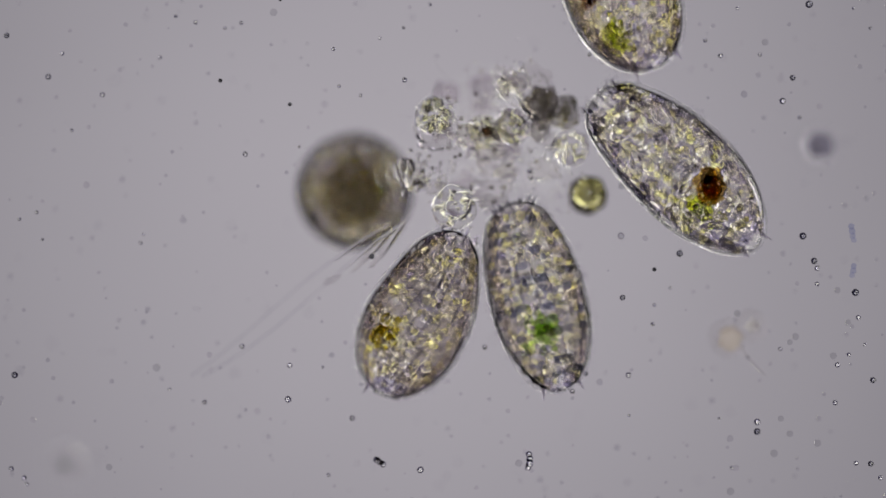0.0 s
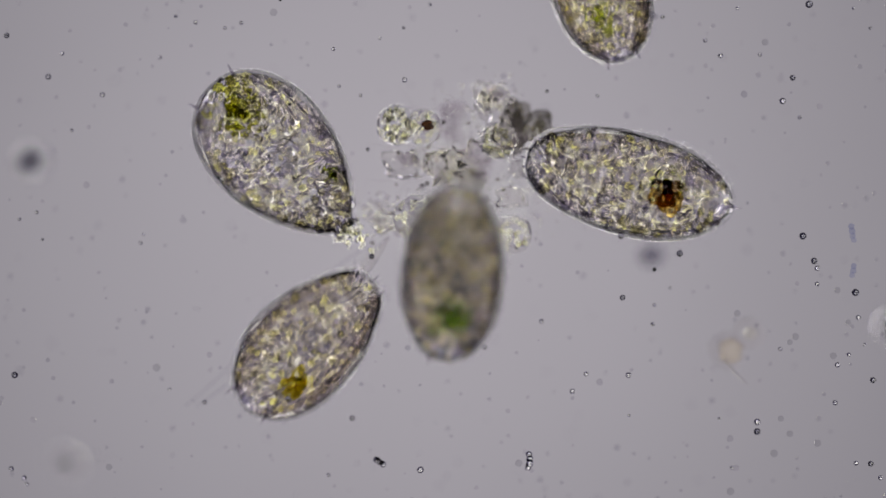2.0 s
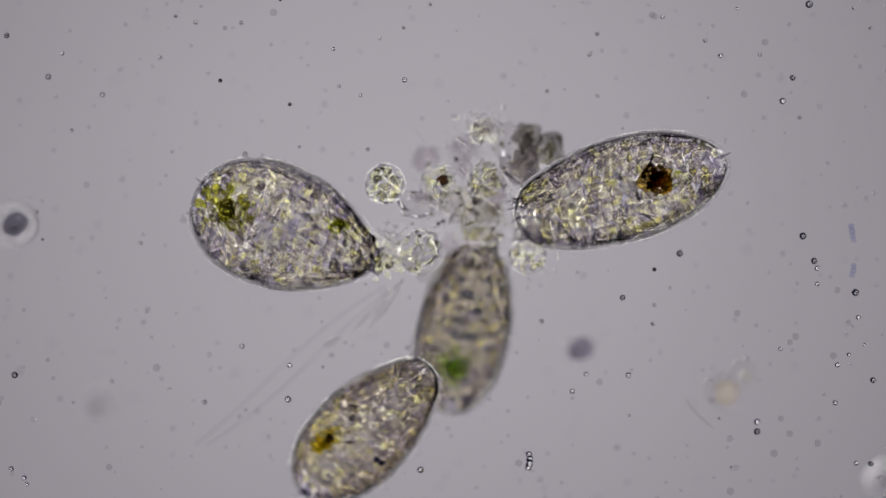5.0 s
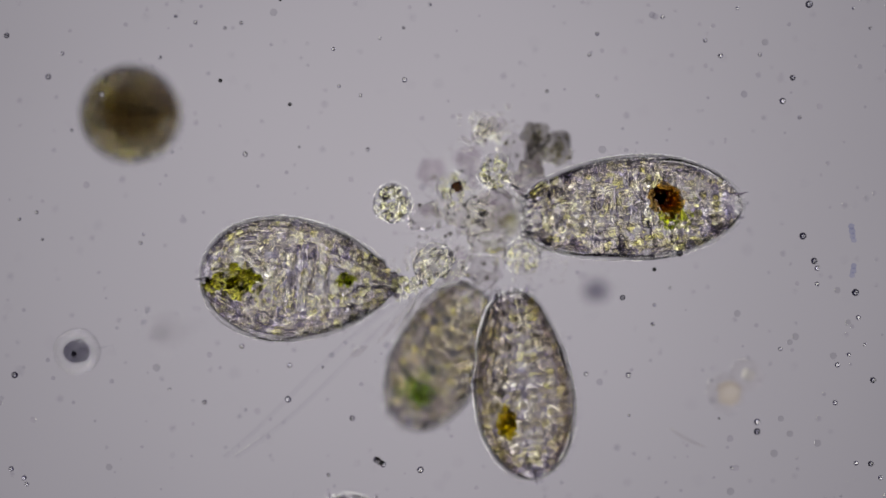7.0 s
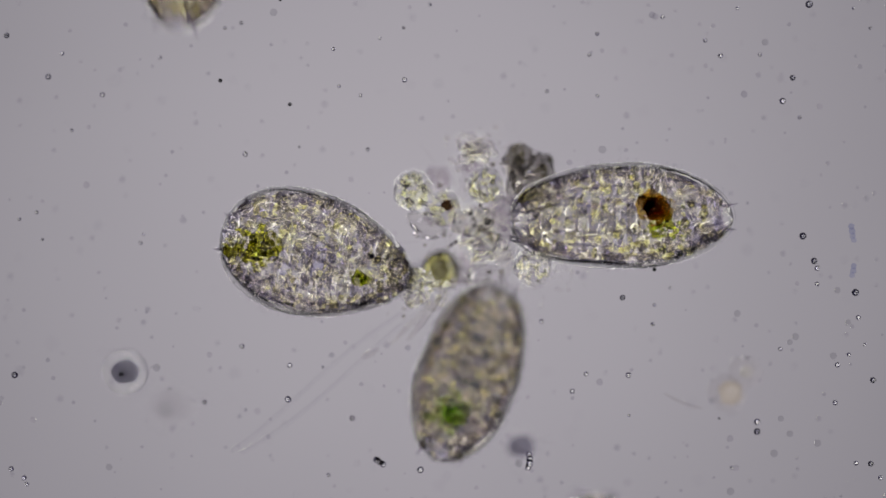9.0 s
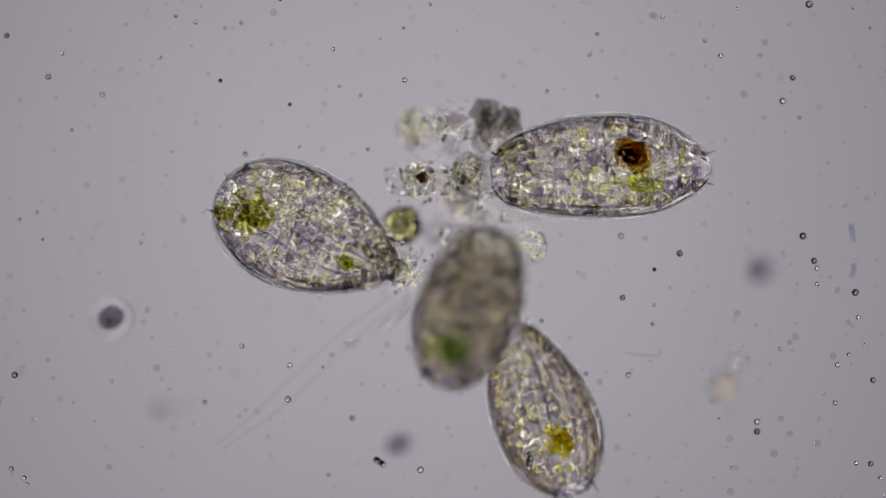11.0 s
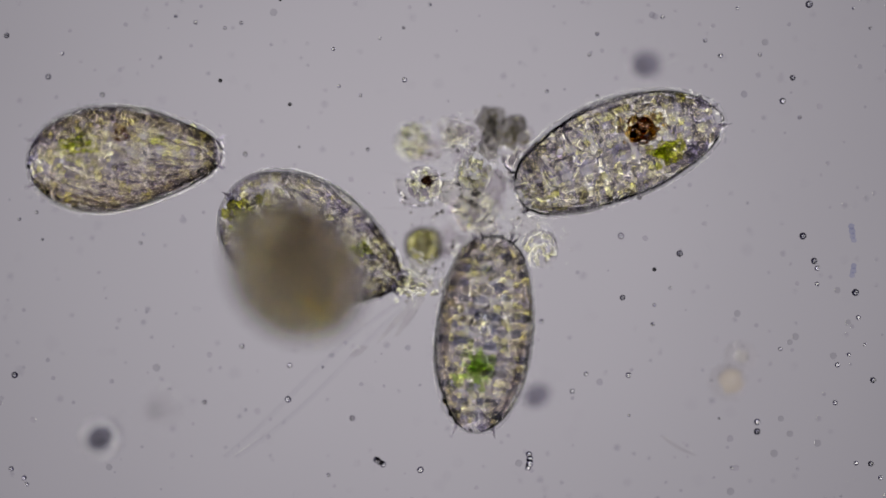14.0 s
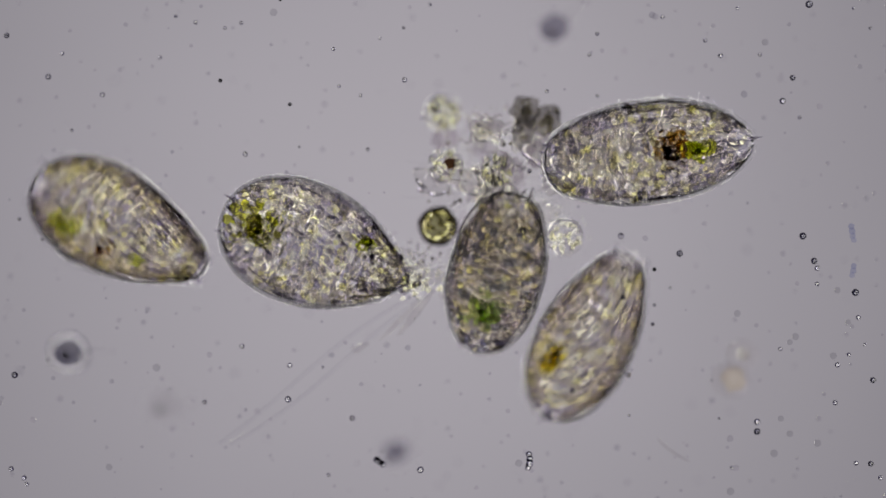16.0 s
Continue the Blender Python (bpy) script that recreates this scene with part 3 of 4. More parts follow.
def debris():
    rnd = random.Random(77)
    thing = tagged(new("debris_clump"), "loose clump of clear jelly, threads and grains", "debris", kind="stuff")
    for i in range(16):
        a, d = rnd.uniform(0, 6.283), rnd.uniform(0.02, 0.13)
        bm = bmesh.new()
        ball(bm, (d * math.cos(a) * 0.9, d * math.sin(a), rnd.uniform(-0.05, 0.03)), rnd.uniform(0.014, 0.036), 3, 0.7, i + 60, (1, rnd.uniform(0.6, 1.2), 0.6))
        part("jelly_blob", bm, M_CLEAR, thing)
    for i in range(9):
        a, d = rnd.uniform(0, 6.283), rnd.uniform(0.02, 0.12)
        bm = bmesh.new()
        ball(bm, (d * math.cos(a), d * math.sin(a), rnd.uniform(-0.32, -0.16)), rnd.uniform(0.014, 0.028), 3, 0.6, i + 160, (1, rnd.uniform(0.7, 1.3), 0.8))
        part("murky_lump", bm, M_MURK, thing, "murky grey-violet lump")
    # jelly lumps of the halo material, put in to brighten the hazy debris
    for x, y, r in ((-0.03, 0.05, 0.062), (0.05, 0.02, 0.070), (-0.01, -0.06, 0.058), (0.09, -0.07, 0.05)):
        bm = bmesh.new()
        ball(bm, (x, y, -0.14), r, 3, 0.6, r * 1000, (1, 0.9, 0.5))
        part("milky_jelly", bm, M_COAT_SOFT, thing, "milky haze of jelly")
    ps = []
    for _ in range(46):
        a, d = rnd.uniform(0, 6.283), rnd.uniform(0.0, 0.12)
        ps.append((d * math.cos(a), d * math.sin(a), rnd.uniform(-0.07, 0.05)))
    beads("dark_grains", ps, [rnd.uniform(0.0025, 0.0055) for _ in ps], M_GREY, thing, "small dark grains")
    ps, sz = [], []
    for _ in range(300):
        a, d = rnd.uniform(0, 6.283), abs(rnd.gauss(0, 0.06))
        ps.append((d * math.cos(a), d * math.sin(a) * 1.15, rnd.uniform(-0.07, 0.05)))
        sz.append(rnd.uniform(0.0015, 0.0042))
    for _ in range(60):
        ps.append((0.12 + rnd.gauss(0, 0.03), -0.08 + rnd.gauss(0, 0.035), rnd.uniform(-0.07, 0.0)))
        sz.append(rnd.uniform(0.0015, 0.0032))
    beads("grains", ps, sz, M_MOTE, thing)
    roots, ways, lens = [], [], []
    for _ in range(90):
        a, d = rnd.uniform(0, 6.283), rnd.uniform(0.03, 0.13)
        roots.append((d * math.cos(a), d * math.sin(a), rnd.uniform(-0.05, 0.03)))
        ways.append((math.cos(a) + rnd.gauss(0, 0.5), math.sin(a) + rnd.gauss(0, 0.5), rnd.gauss(0, 0.3)))
        lens.append(rnd.uniform(0.02, 0.07))
    hairs("fibres", roots, ways, lens, 0.0006, M_CLEAR, thing)
    return thing


DEBRIS = debris()


def clump(label, size, seed, long=1.0):
    """A loose bunch of grains in clear jelly."""
    rnd = random.Random(seed)
    thing = tagged(new("grain_clump"), label, "debris")
    for i in range(6):
        bm = bmesh.new()
        ball(bm, (rnd.gauss(0, 0.5) * size * long, rnd.gauss(0, 0.5) * size, rnd.gauss(0, 0.3) * size), size * rnd.uniform(0.3, 0.55), 3, 0.6, seed + i, (1, rnd.uniform(0.7, 1.2), 0.6))
        part("jelly_blob", bm, M_CLEAR, thing)
    ps, sz = [], []
    for _ in range(90):
        ps.append((rnd.gauss(0, 0.55) * size * long, rnd.gauss(0, 0.55) * size, rnd.gauss(0, 0.3) * size))
        sz.append(rnd.uniform(0.002, 0.0058))
    beads("grain_mass", ps, sz, M_MOTE, thing)
    ps = [(rnd.gauss(0, 0.5) * size * long, rnd.gauss(0, 0.5) * size, rnd.gauss(0, 0.3) * size) for _ in range(9)]
    beads("dark_grain_mass", ps, [rnd.uniform(0.002, 0.0042) for _ in ps], M_GREY, thing, "small dark grains")
    roots = [(rnd.gauss(0, 0.5) * size * long, rnd.gauss(0, 0.5) * size, 0) for _ in range(16)]
    hairs("fibres", roots, [(x, y, rnd.gauss(0, 0.01)) for x, y, z in roots], [rnd.uniform(0.008, 0.025) for _ in roots], 0.0006, M_CLEAR, thing)
    return thing


TUFT = clump("loose tuft of bright grains on top of the debris", 0.032, 91, 1.2)
FROTH = clump("frothy clump of grains and slime beside the debris", 0.036, 92, 1.5)


def threads():
    rnd = random.Random(5)
    thing = tagged(new("slime_thread"), "faint slime threads trailing from the debris", "thread")
    for i in range(2):
        bm = bmesh.new()
        last = None
        for k in range(25):
            s = k / 24
            x, y = -0.36 * s + 0.02 * i, -0.26 * s + 0.012 * math.sin(s * 5 + i) - 0.01 * i
            ring = [bm.verts.new((x + 0.0034 * math.cos(b) * 0.6, y + 0.0034 * math.cos(b) * -0.8, 0.0022 * math.sin(b) + i * 0.004)) for b in (0, 1.05, 2.09, 3.14, 4.19, 5.24)]
            if last:
                for a in range(6):
                    c = (a + 1) % 6
                    bm.faces.new((last[a], last[c], ring[c], ring[a]))
            last = ring
        part("strand", bm, M_THREAD, thing)
    for i, (x0, y0, x1, y1, r) in enumerate(((0.03, 0.01, -0.035, -0.075, 0.006), (0.01, -0.005, -0.07, -0.085, 0.0045), (-0.09, -0.09, -0.12, -0.105, 0.006))):
        bm = bmesh.new()
        way = Vector((x1 - x0, y1 - y0, 0))
        vs = ball(bm, (0, 0, 0), 1, 3, 0.25, i + 31, (way.length / 2, r, r * 0.8))
        bmesh.ops.rotate(bm, verts=vs, matrix=Matrix.Rotation(math.atan2(way.y, way.x), 3, "Z"))
        bmesh.ops.translate(bm, verts=vs, vec=((x0 + x1) / 2, (y0 + y1) / 2, 0))
        part("slime_rod", bm, M_CLEAR, thing, "clear jelly rod")
    return thing


THREADS = threads()


def floater(label, r, seed, skin, halo=1.75, haze=None):
    thing = tagged(new("flagellate"), label, "flagellate", "small drifting flagellates")
    bm = bmesh.new()
    ball(bm, (0, 0, 0), r, 4, 0.1, seed, (1.15, 1, 1))
    part("body", bm, skin, thing)
    # clear shell put in for the bright halo round the body
    bm = bmesh.new()
    ball(bm, (0, 0, 0), r * halo, 3, 0.05, seed)
    part("halo_coat", bm, haze or M_COAT, thing, "clear shell added for the bright halo")
    bm = bmesh.new()
    ball(bm, (-r * 0.3, -r * 0.2, 0), r * 0.24, 2, 0.2, seed + 2)
    part("eyespot", bm, M_DUST_DARK, thing, "tiny dark spot")
    hairs("flagellum", [(r, 0, 0)], [(1, 0.4, 0)], [r * 2.2], 0.0012, M_CILIA, thing)
    return thing


DRIFT_A = floater("small dark round flagellate drifting in the water", 0.021, 21, M_DARK, 2.0, M_COAT_BRIGHT)
DRIFT_B = floater("small grey round flagellate drifting in the water", 0.026, 22, M_DIM)
DRIFT_C = floater("small dark round flagellate low in the water", 0.022, 23, M_DIM)
DRIFT_D = floater("small grey blurred flagellate far below", 0.030, 24, M_HAZE)


def rod():
    thing = tagged(new("rod_bacterium"), "faint thin rod-shaped bacterium drifting in the water", "bacterium")
    bm = bmesh.new()
    got = bmesh.ops.create_uvsphere(bm, u_segments=10, v_segments=12, radius=1)
    for v in got["verts"]:
        z = v.co.z
        v.co = Vector((z * 0.038, v.co.x * 0.0032 + 0.004 * z * z, v.co.y * 0.0032))
    part("body", bm, M_CLEAR, thing)
    return thing


ROD = rod()


def pale_pair():
    thing = tagged(new("pale_bodies"), "two pale round cells with cream cores lying side by side", "cell")
    for x, r, core, fill in ((-0.025, 0.034, 0.022, M_CREAM), (0.025, 0.029, 0.011, M_TAN)):
        bm = bmesh.new()
        ball(bm, (x, 0, 0), r, 4, 0.12, r * 900, (1, 1.08, 1))
        body = part("body", bm, M_FILM, thing, "thin clear skin")
        # added shell that brightens the core with gathered light
        bm = bmesh.new()
        ball(bm, (x + 0.002, -0.002, 0), core * 1.25, 3, 0.2, r * 800)
        part("halo_coat", bm, M_COAT_SOFT, body)
        bm = bmesh.new()
        ball(bm, (x + 0.002, -0.002, 0), core, 3, 0.3, r * 700)
        part("core", bm, fill, body, "warm inner body")
    return thing


TWINS = pale_pair()


# ---- dust that lies still in the plane in focus ----
def bead_mesh(name, material, seed):
    bm = bmesh.new()
    ball(bm, (0, 0, 0), 1, 3, 0.05, seed)
    return mesh_of(name, bm, material)


SPECK = bead_mesh("speck", M_DUST, 1)
DIM_SPECK = bead_mesh("dim_speck", M_DUST_DIM, 3)
BLACK_RIMMED = bead_mesh("black_rimmed_speck", M_DUST_RIM, 4)
DARK_SPECK = bead_mesh("dark_speck", M_DUST_DARK, 2)


def specks(me, label, size, flat):
    for i in range(0, len(flat), 2):
        r = size * random.uniform(0.7, 1.0) / 1000
        ob = tagged(new("dust_speck", me), label, "dust", "dust specks")
        ob.matrix_basis = Matrix.Translation(spot(flat[i], flat[i + 1], 0.03)) @ Matrix.Diagonal((r, r, r * 0.8, 1))


specks(BLACK_RIMMED, "round dust speck with a thick black rim", 6.6, (12, 63, 26, 664, 658, 454, 1203, 449, 1403, 138, 1421, 418, 1441, 462, 1514, 518, 1545, 673, 1541, 821, 1432, 8, 1340, 764, 1102, 527))
specks(SPECK, "round glassy dust speck with a dark rim", 6.0, (85, 136, 181, 168, 1385, 179, 1340, 747, 1112, 664, 1013, 693, 434, 273, 744, 832, 1099, 418, 43, 846, 510, 707, 623, 740, 716, 142))
specks(DIM_SPECK, "faint grey dust speck", 7.4, (484, 22, 1408, 596, 1398, 606, 1475, 630, 1482, 514, 1501, 571, 1305, 555, 1382, 741, 1398, 768, 1370, 803, 1447, 785, 1293, 870, 1066, 265, 193, 827, 918, 820, 624, 741, 86, 136, 1354, 75, 1100, 330, 277, 651))
specks(SPECK, "small glassy dust speck", 4.6, (958, 569, 937, 303, 1172, 30, 1057, 60, 1043, 97, 1248, 72, 1275, 99, 590, 87, 1446, 475, 1446, 503, 1478, 713, 1482, 646, 1519, 562,
       1515, 820, 1381, 618, 1502, 628, 1558, 846, 428, 613, 362, 712, 581, 841, 513, 647, 20, 830, 1415, 208, 1037, 662, 858, 615, 47, 857, 1132, 350))
specks(SPECK, "tiny glassy dust speck", 3.5, (427, 41, 346, 40, 398, 50, 311, 29, 300, 689, 65, 376, 34, 388, 75, 424, 254, 415, 249, 430, 600, 153, 283, 102, 530, 260, 638, 169, 651, 265, 672, 68, 714, 50, 761, 8,
       1158, 540, 571, 650, 1186, 510, 1155, 574, 1113, 736, 1273, 741, 1540, 50, 1510, 15, 1057, 170, 968, 162, 127, 231, 1305, 15, 1345, 97, 1530, 610, 1295, 828, 110, 95))
specks(DARK_SPECK, "tiny black dust speck", 3.6, (513, 185, 390, 143, 1158, 477, 496, 0))


def crumb(label, u, v, parts, material=None):
    thing = tagged(new("dust_crumb"), label, "dust", "dust specks")
    thing.matrix_basis = Matrix.Translation(spot(u, v, 0.03))
    for x, y, r in parts:
        bm = bmesh.new()
        ball(bm, (x / 1000, y / 1000, 0), r / 1000, 2, 0.4, x + 5)
        part("grain", bm, material or (M_DUST_DARK if r < 5 else M_DUST), thing)


crumb("short dark dust crumb", 672, 818, ((-6, 4, 5.5), (0, 0, 5.2), (6, -4, 5.5), (3, -1, 4.2), (-3, 5, 4)))
crumb("curved grey dust crumb", 936, 818, ((0, 14, 5.5), (2, 6, 6), (2, -2, 6.5), (-1, -10, 5.5)))


crumb("faint bluish smear of dust", 1508, 415, ((-1, 14, 5.5), (0, 6, 6), (1, -3, 5.5), (3, -10, 5.2)), M_SMEAR)
crumb("faint bluish smear of dust", 1510, 480, ((1, 9, 5.2), (0, 1, 5.5), (-2, -7, 5.2)), M_SMEAR)


def suspended():
    """Countless faint specks all through the water."""
    rnd = random.Random(9)
    ps, sz = [], []
    for _ in range(600):
        z = rnd.uniform(-0.22, 0.03) if rnd.random() < 0.7 else rnd.uniform(-0.7, -0.2)
        ps.append(spot(rnd.uniform(-40, 1610), rnd.uniform(-40, 920), z)[:])
        sz.append(rnd.uniform(0.002, 0.0042) if rnd.random() < 0.82 else rnd.uniform(0.004, 0.0065))
    ob = beads("suspended_specks", ps, sz, M_FAINT, None, "faint specks floating all through the water")
    tagged(ob, category="specks", kind="stuff")


suspended()


def motions():
    walk(LEFT, place([
        (0, 628, 341, -0.54, -75, 84, 0), (0.5, 528, 275, -0.22, -44, 48, 0), (1, 477, 266, -0.1, -45, 14, 0), (1.5, 482, 271, -0.11, -46, 4, 0), (2, 494, 279, -0.1, -46, 0, 0), (2.5, 474, 284, -0.1, -38, 0, 0),
        (3, 472, 301, -0.1, -32, 0, 5), (3.5, 469, 328, -0.1, -28, 0, 10), (4, 490, 406, -0.1, -26, 0, 17), (4.2, 509, 401, -0.1, -25, 0, 20), (6.3, 508, 462, -0.1, -8, 0, 70), (6.5, 521, 479, -0.1, -6, 0, 75),
        (6.7, 525, 494, -0.1, -4, 0, 80), (7, 530, 495, -0.1, -3, 0, 85), (7.5, 512, 489, -0.1, -1, 0, 95), (8, 551, 489, -0.1, -3, 0, 100), (8.5, 551, 473, -0.1, -6, 0, 105), (9, 563, 453, -0.1, -14, 0, 115),
        (9.5, 559, 438, -0.1, -20, 0, 130), (10, 566, 426, -0.1, -23, 0, 145), (10.2, 545, 410, -0.1, -23, 0, 140), (12.3, 548, 412, -0.1, -24, 0, 85), (12.5, 540, 402, -0.1, -24, 0, 75), (13, 551, 412, -0.1, -25, 0, 55),
        (13.5, 551, 416, -0.1, -26, 0, 55), (13.6, 548, 416, -0.1, -26, 0, 55), (14, 554, 431, -0.1, -24, 0, 55), (14.5, 563, 425, -0.1, -26, 0, 55), (14.8, 583, 438, -0.1, -26, 0, 55), (15, 581, 435, -0.1, -27, 0, 52),
        (15.2, 563, 422, -0.1, -26, 0, 50), (15.5, 562, 448, -0.1, -19, 0, 40), (16, 558, 438, -0.1, -20, 0, 35)]))
    walk(MIDDLE, place([
        (0, 951, 526, -0.1, 105, 0, 0), (0.2, 923, 491, 0.06, 104, 8, 10), (0.5, 876, 462, 0.28, 100, 28, 20), (1, 822, 462, 0.27, 95, 42, 30), (1.5, 812, 460, 0.26, 92, 42, 30), (2, 800, 490, 0.25, 86, 40, 20),
        (2.5, 780, 450, 0.25, 76, 54, 20), (3, 778, 480, 0.14, 76, 40, 10), (3.5, 773, 504, 0, 73, 32, 0), (4, 823, 577, -0.04, 80, 22, 0), (4.2, 824, 577, -0.04, 79, 12, 0), (4.8, 822, 585, -0.26, 79, 25, 0),
        (6.3, 779, 590, -0.35, 68, 48, 0), (6.5, 781, 604, -0.35, 63, 47, 0), (6.7, 786, 624, -0.34, 62, 43, 0), (7, 777, 636, -0.29, 63, 40, 0), (7.5, 776, 604, -0.27, 56, 44, 0), (8, 788, 622, -0.22, 57, 40, 0),
        (8.5, 828, 673, -0.11, 68, 14, 0), (9, 827, 665, 0.15, 71, 31, 0), (9.5, 796, 635, 0.2, 75, 36, 0), (10, 808, 605, 0.2, 84, 35, 0), (10.2, 830, 572, 0.22, 80, 40, 0), (12.3, 813, 526, 0.28, 69, 46, 0),
        (12.5, 811, 516, 0.28, 74, 52, 0), (13, 844, 556, 0.12, 87, 33, 0), (13.3, 825, 577, 0.05, 82, 22, 0), (13.5, 843, 562, 0.17, 84, 28, 0), (13.6, 833, 596, 0.08, 81, 8, 0), (14, 857, 592, 0, 84, 0, 0),
        (14.5, 878, 632, -0.03, 91, 0, 0), (14.8, 890, 602, -0.04, 91, 0, 0), (15, 904, 628, -0.06, 92, 27, 0), (15.2, 874, 606, -0.06, 88, 20, 0), (15.5, 892, 568, -0.07, 84, 40, 0), (16, 878, 486, -0.07, 78, 40, 0)]))
    walk(RIGHT, place([
        (0, 1202, 302, -0.05, 137, 5, 120), (0.5, 1144, 279, -0.05, 143, 12, 113), (1, 1077, 311, -0.06, 142, 17, 107), (1.5, 1087, 308, -0.06, 145, 19, 100), (1.8, 1102, 322, -0.06, 160, 18, 85), (2, 1119, 325, -0.06, 167, 18, 75),
        (2.5, 1093, 311, -0.07, 172, 21, 50), (3, 1089, 298, -0.07, 183, 23, 60), (3.5, 1084, 306, -0.07, 189, 19, 75), (4, 1093, 339, -0.06, 196, 18, 85), (4.2, 1099, 330, -0.06, 197, 16, 87), (6.3, 1107, 356, -0.05, 191, 0, 110),
        (6.5, 1117, 360, -0.05, 188, 2, 112), (6.7, 1118, 369, -0.05, 185, 4, 114), (7, 1121, 371, -0.05, 183, 4, 117), (7.5, 1104, 368, -0.05, 179, 0, 117), (8, 1098, 383, -0.05, 180, 0, 118), (8.5, 1103, 389, -0.05, 180, 0, 118),
        (9, 1102, 385, -0.05, 181, 0, 119), (9.5, 1095, 371, -0.05, 181, 0, 119), (10, 1080, 344, -0.05, 180, 0, 120), (10.2, 1062, 335, -0.05, 180, 0, 120), (11.2, 1065, 291, -0.05, 183, 0, 145), (12.3, 1075, 262, -0.05, 191, 0, 176),
        (12.5, 1075, 263, -0.05, 190, 0, 180), (13, 1085, 267, -0.05, 191, 0, 190), (13.3, 1096, 280, -0.05, 193, 0, 198), (13.5, 1100, 271, -0.05, 193, 0, 203), (13.6, 1100, 269, -0.05, 193, 0, 206), (14, 1095, 269, -0.05, 201, 3, 217),
        (14.5, 1116, 291, -0.05, 196, 3, 238), (14.8, 1131, 304, -0.05, 194, 3, 251), (15, 1133, 303, -0.05, 194, 12, 259), (15.2, 1130, 303, -0.05, 195, 3, 260), (15.5, 1141, 296, -0.05, 197, 13, 260), (16, 1149, 270, -0.05, 187, 18, 262)]))
    walk(ROVER, place([
        (0, 745, 556, -0.12, 64, 14, 30), (0.3, 768, 550, -0.12, 64, 5, 24), (0.5, 840, 508, -0.12, 60, 10, 20), (0.7, 872, 505, -0.12, 53, 10, 90), (0.8, 865, 516, -0.12, 50, 5, 130), (1, 807, 586, -0.12, 42, 5, 185),
        (1.2, 772, 622, -0.12, 48, 5, 177), (1.5, 759, 623, -0.12, 46, 12, 165), (1.6, 673, 655, -0.12, 44, 0, 168), (1.8, 522, 658, -0.12, 44, 0, 174), (2, 545, 608, -0.12, 45, 14, 180), (2.2, 580, 575, -0.14, 40, 15, 160),
        (2.5, 613, 566, -0.15, 38, 25, 131), (3, 587, 573, -0.15, 33, 25, 84), (3.5, 531, 617, -0.14, 25, 26, 41), (3.7, 444, 662, -0.12, 18, 0, 35), (4, 527, 686, -0.14, 13, 44, 26), (4.2, 553, 686, -0.14, 9, 42, 20),
        (4.8, 599, 746, -0.13, 29, 15, 57), (5.4, 770, 770, -0.13, 75, 20, 95), (6.3, 874, 703, 0.02, 101, 40, 175), (6.5, 846, 700, 0.02, 78, 20, 166), (6.6, 834, 695, 0.02, 68, 5, 150), (7, 925, 682, 0.02, 97, 0, 80),
        (7.3, 865, 659, 0.02, 77, 20, 120), (7.5, 868, 690, 0.02, 80, 5, 160), (7.7, 927, 685, -0.12, 109, 0, 140), (8, 980, 715, -0.14, 120, 35, 103), (8.1, 1057, 785, -0.16, 123, 0, 104), (8.2, 1152, 930, -0.16, 108, 0, 106),
        (8.5, 1181, 1081, -0.2, 88, 0, 110), (9, 1050, 1032, -0.3, 88, 0, 122), (9.2, 855, 972, -0.2, 87, 0, 127), (9.3, 860, 893, -0.16, 82, 0, 130), (9.5, 872, 725, -0.13, 74, 10, 131), (9.8, 871, 734, -0.13, 103, 10, 150),
        (10, 810, 747, -0.13, 86, 0, 166), (10.2, 866, 744, -0.13, 79, 0, 160), (11.2, 960, 720, -0.15, 120, 0, 135), (12.3, 917, 682, -0.13, 151, 5, 107), (12.4, 893, 690, -0.13, 157, 5, 110), (12.5, 766, 693, -0.13, 157, 28, 114),
        (12.7, 873, 721, -0.12, 103, 5, 120), (12.9, 1053, 613, -0.12, 54, 0, 139), (13, 1096, 585, -0.12, 58, 22, 148), (13.1, 1093, 513, -0.16, 76, 60, 148), (13.2, 1076, 485, 0.12, 111, 65, 148), (13.3, 958, 486, 0.36, 151, 40, 148),
        (13.5, 684, 343, 0.52, 145, 45, 148), (13.6, 606, 254, 0.54, 140, 15, 148), (13.7, 548, 264, 0.55, 130, 30, 148), (13.8, 514, 373, 0.7, 120, 45, 148), (14, 520, 472, 0.9, 112, 64, 148), (14.3, 559, 621, 0.45, 105, 60, 148), (14.5, 564, 679, 0.2, 108, 44, 149),
        (14.8, 534, 713, 0.2, 110, 15, 149), (15, 478, 698, 0.15, 134, 18, 150), (15.2, 537, 777, 0.25, 94, 78, 150), (15.5, 697, 766, -0.14, 36, 30, 155), (15.7, 835, 715, -0.12, 22, 0, 130), (16, 1040, 597, -0.12, 63, 8, 70)]))
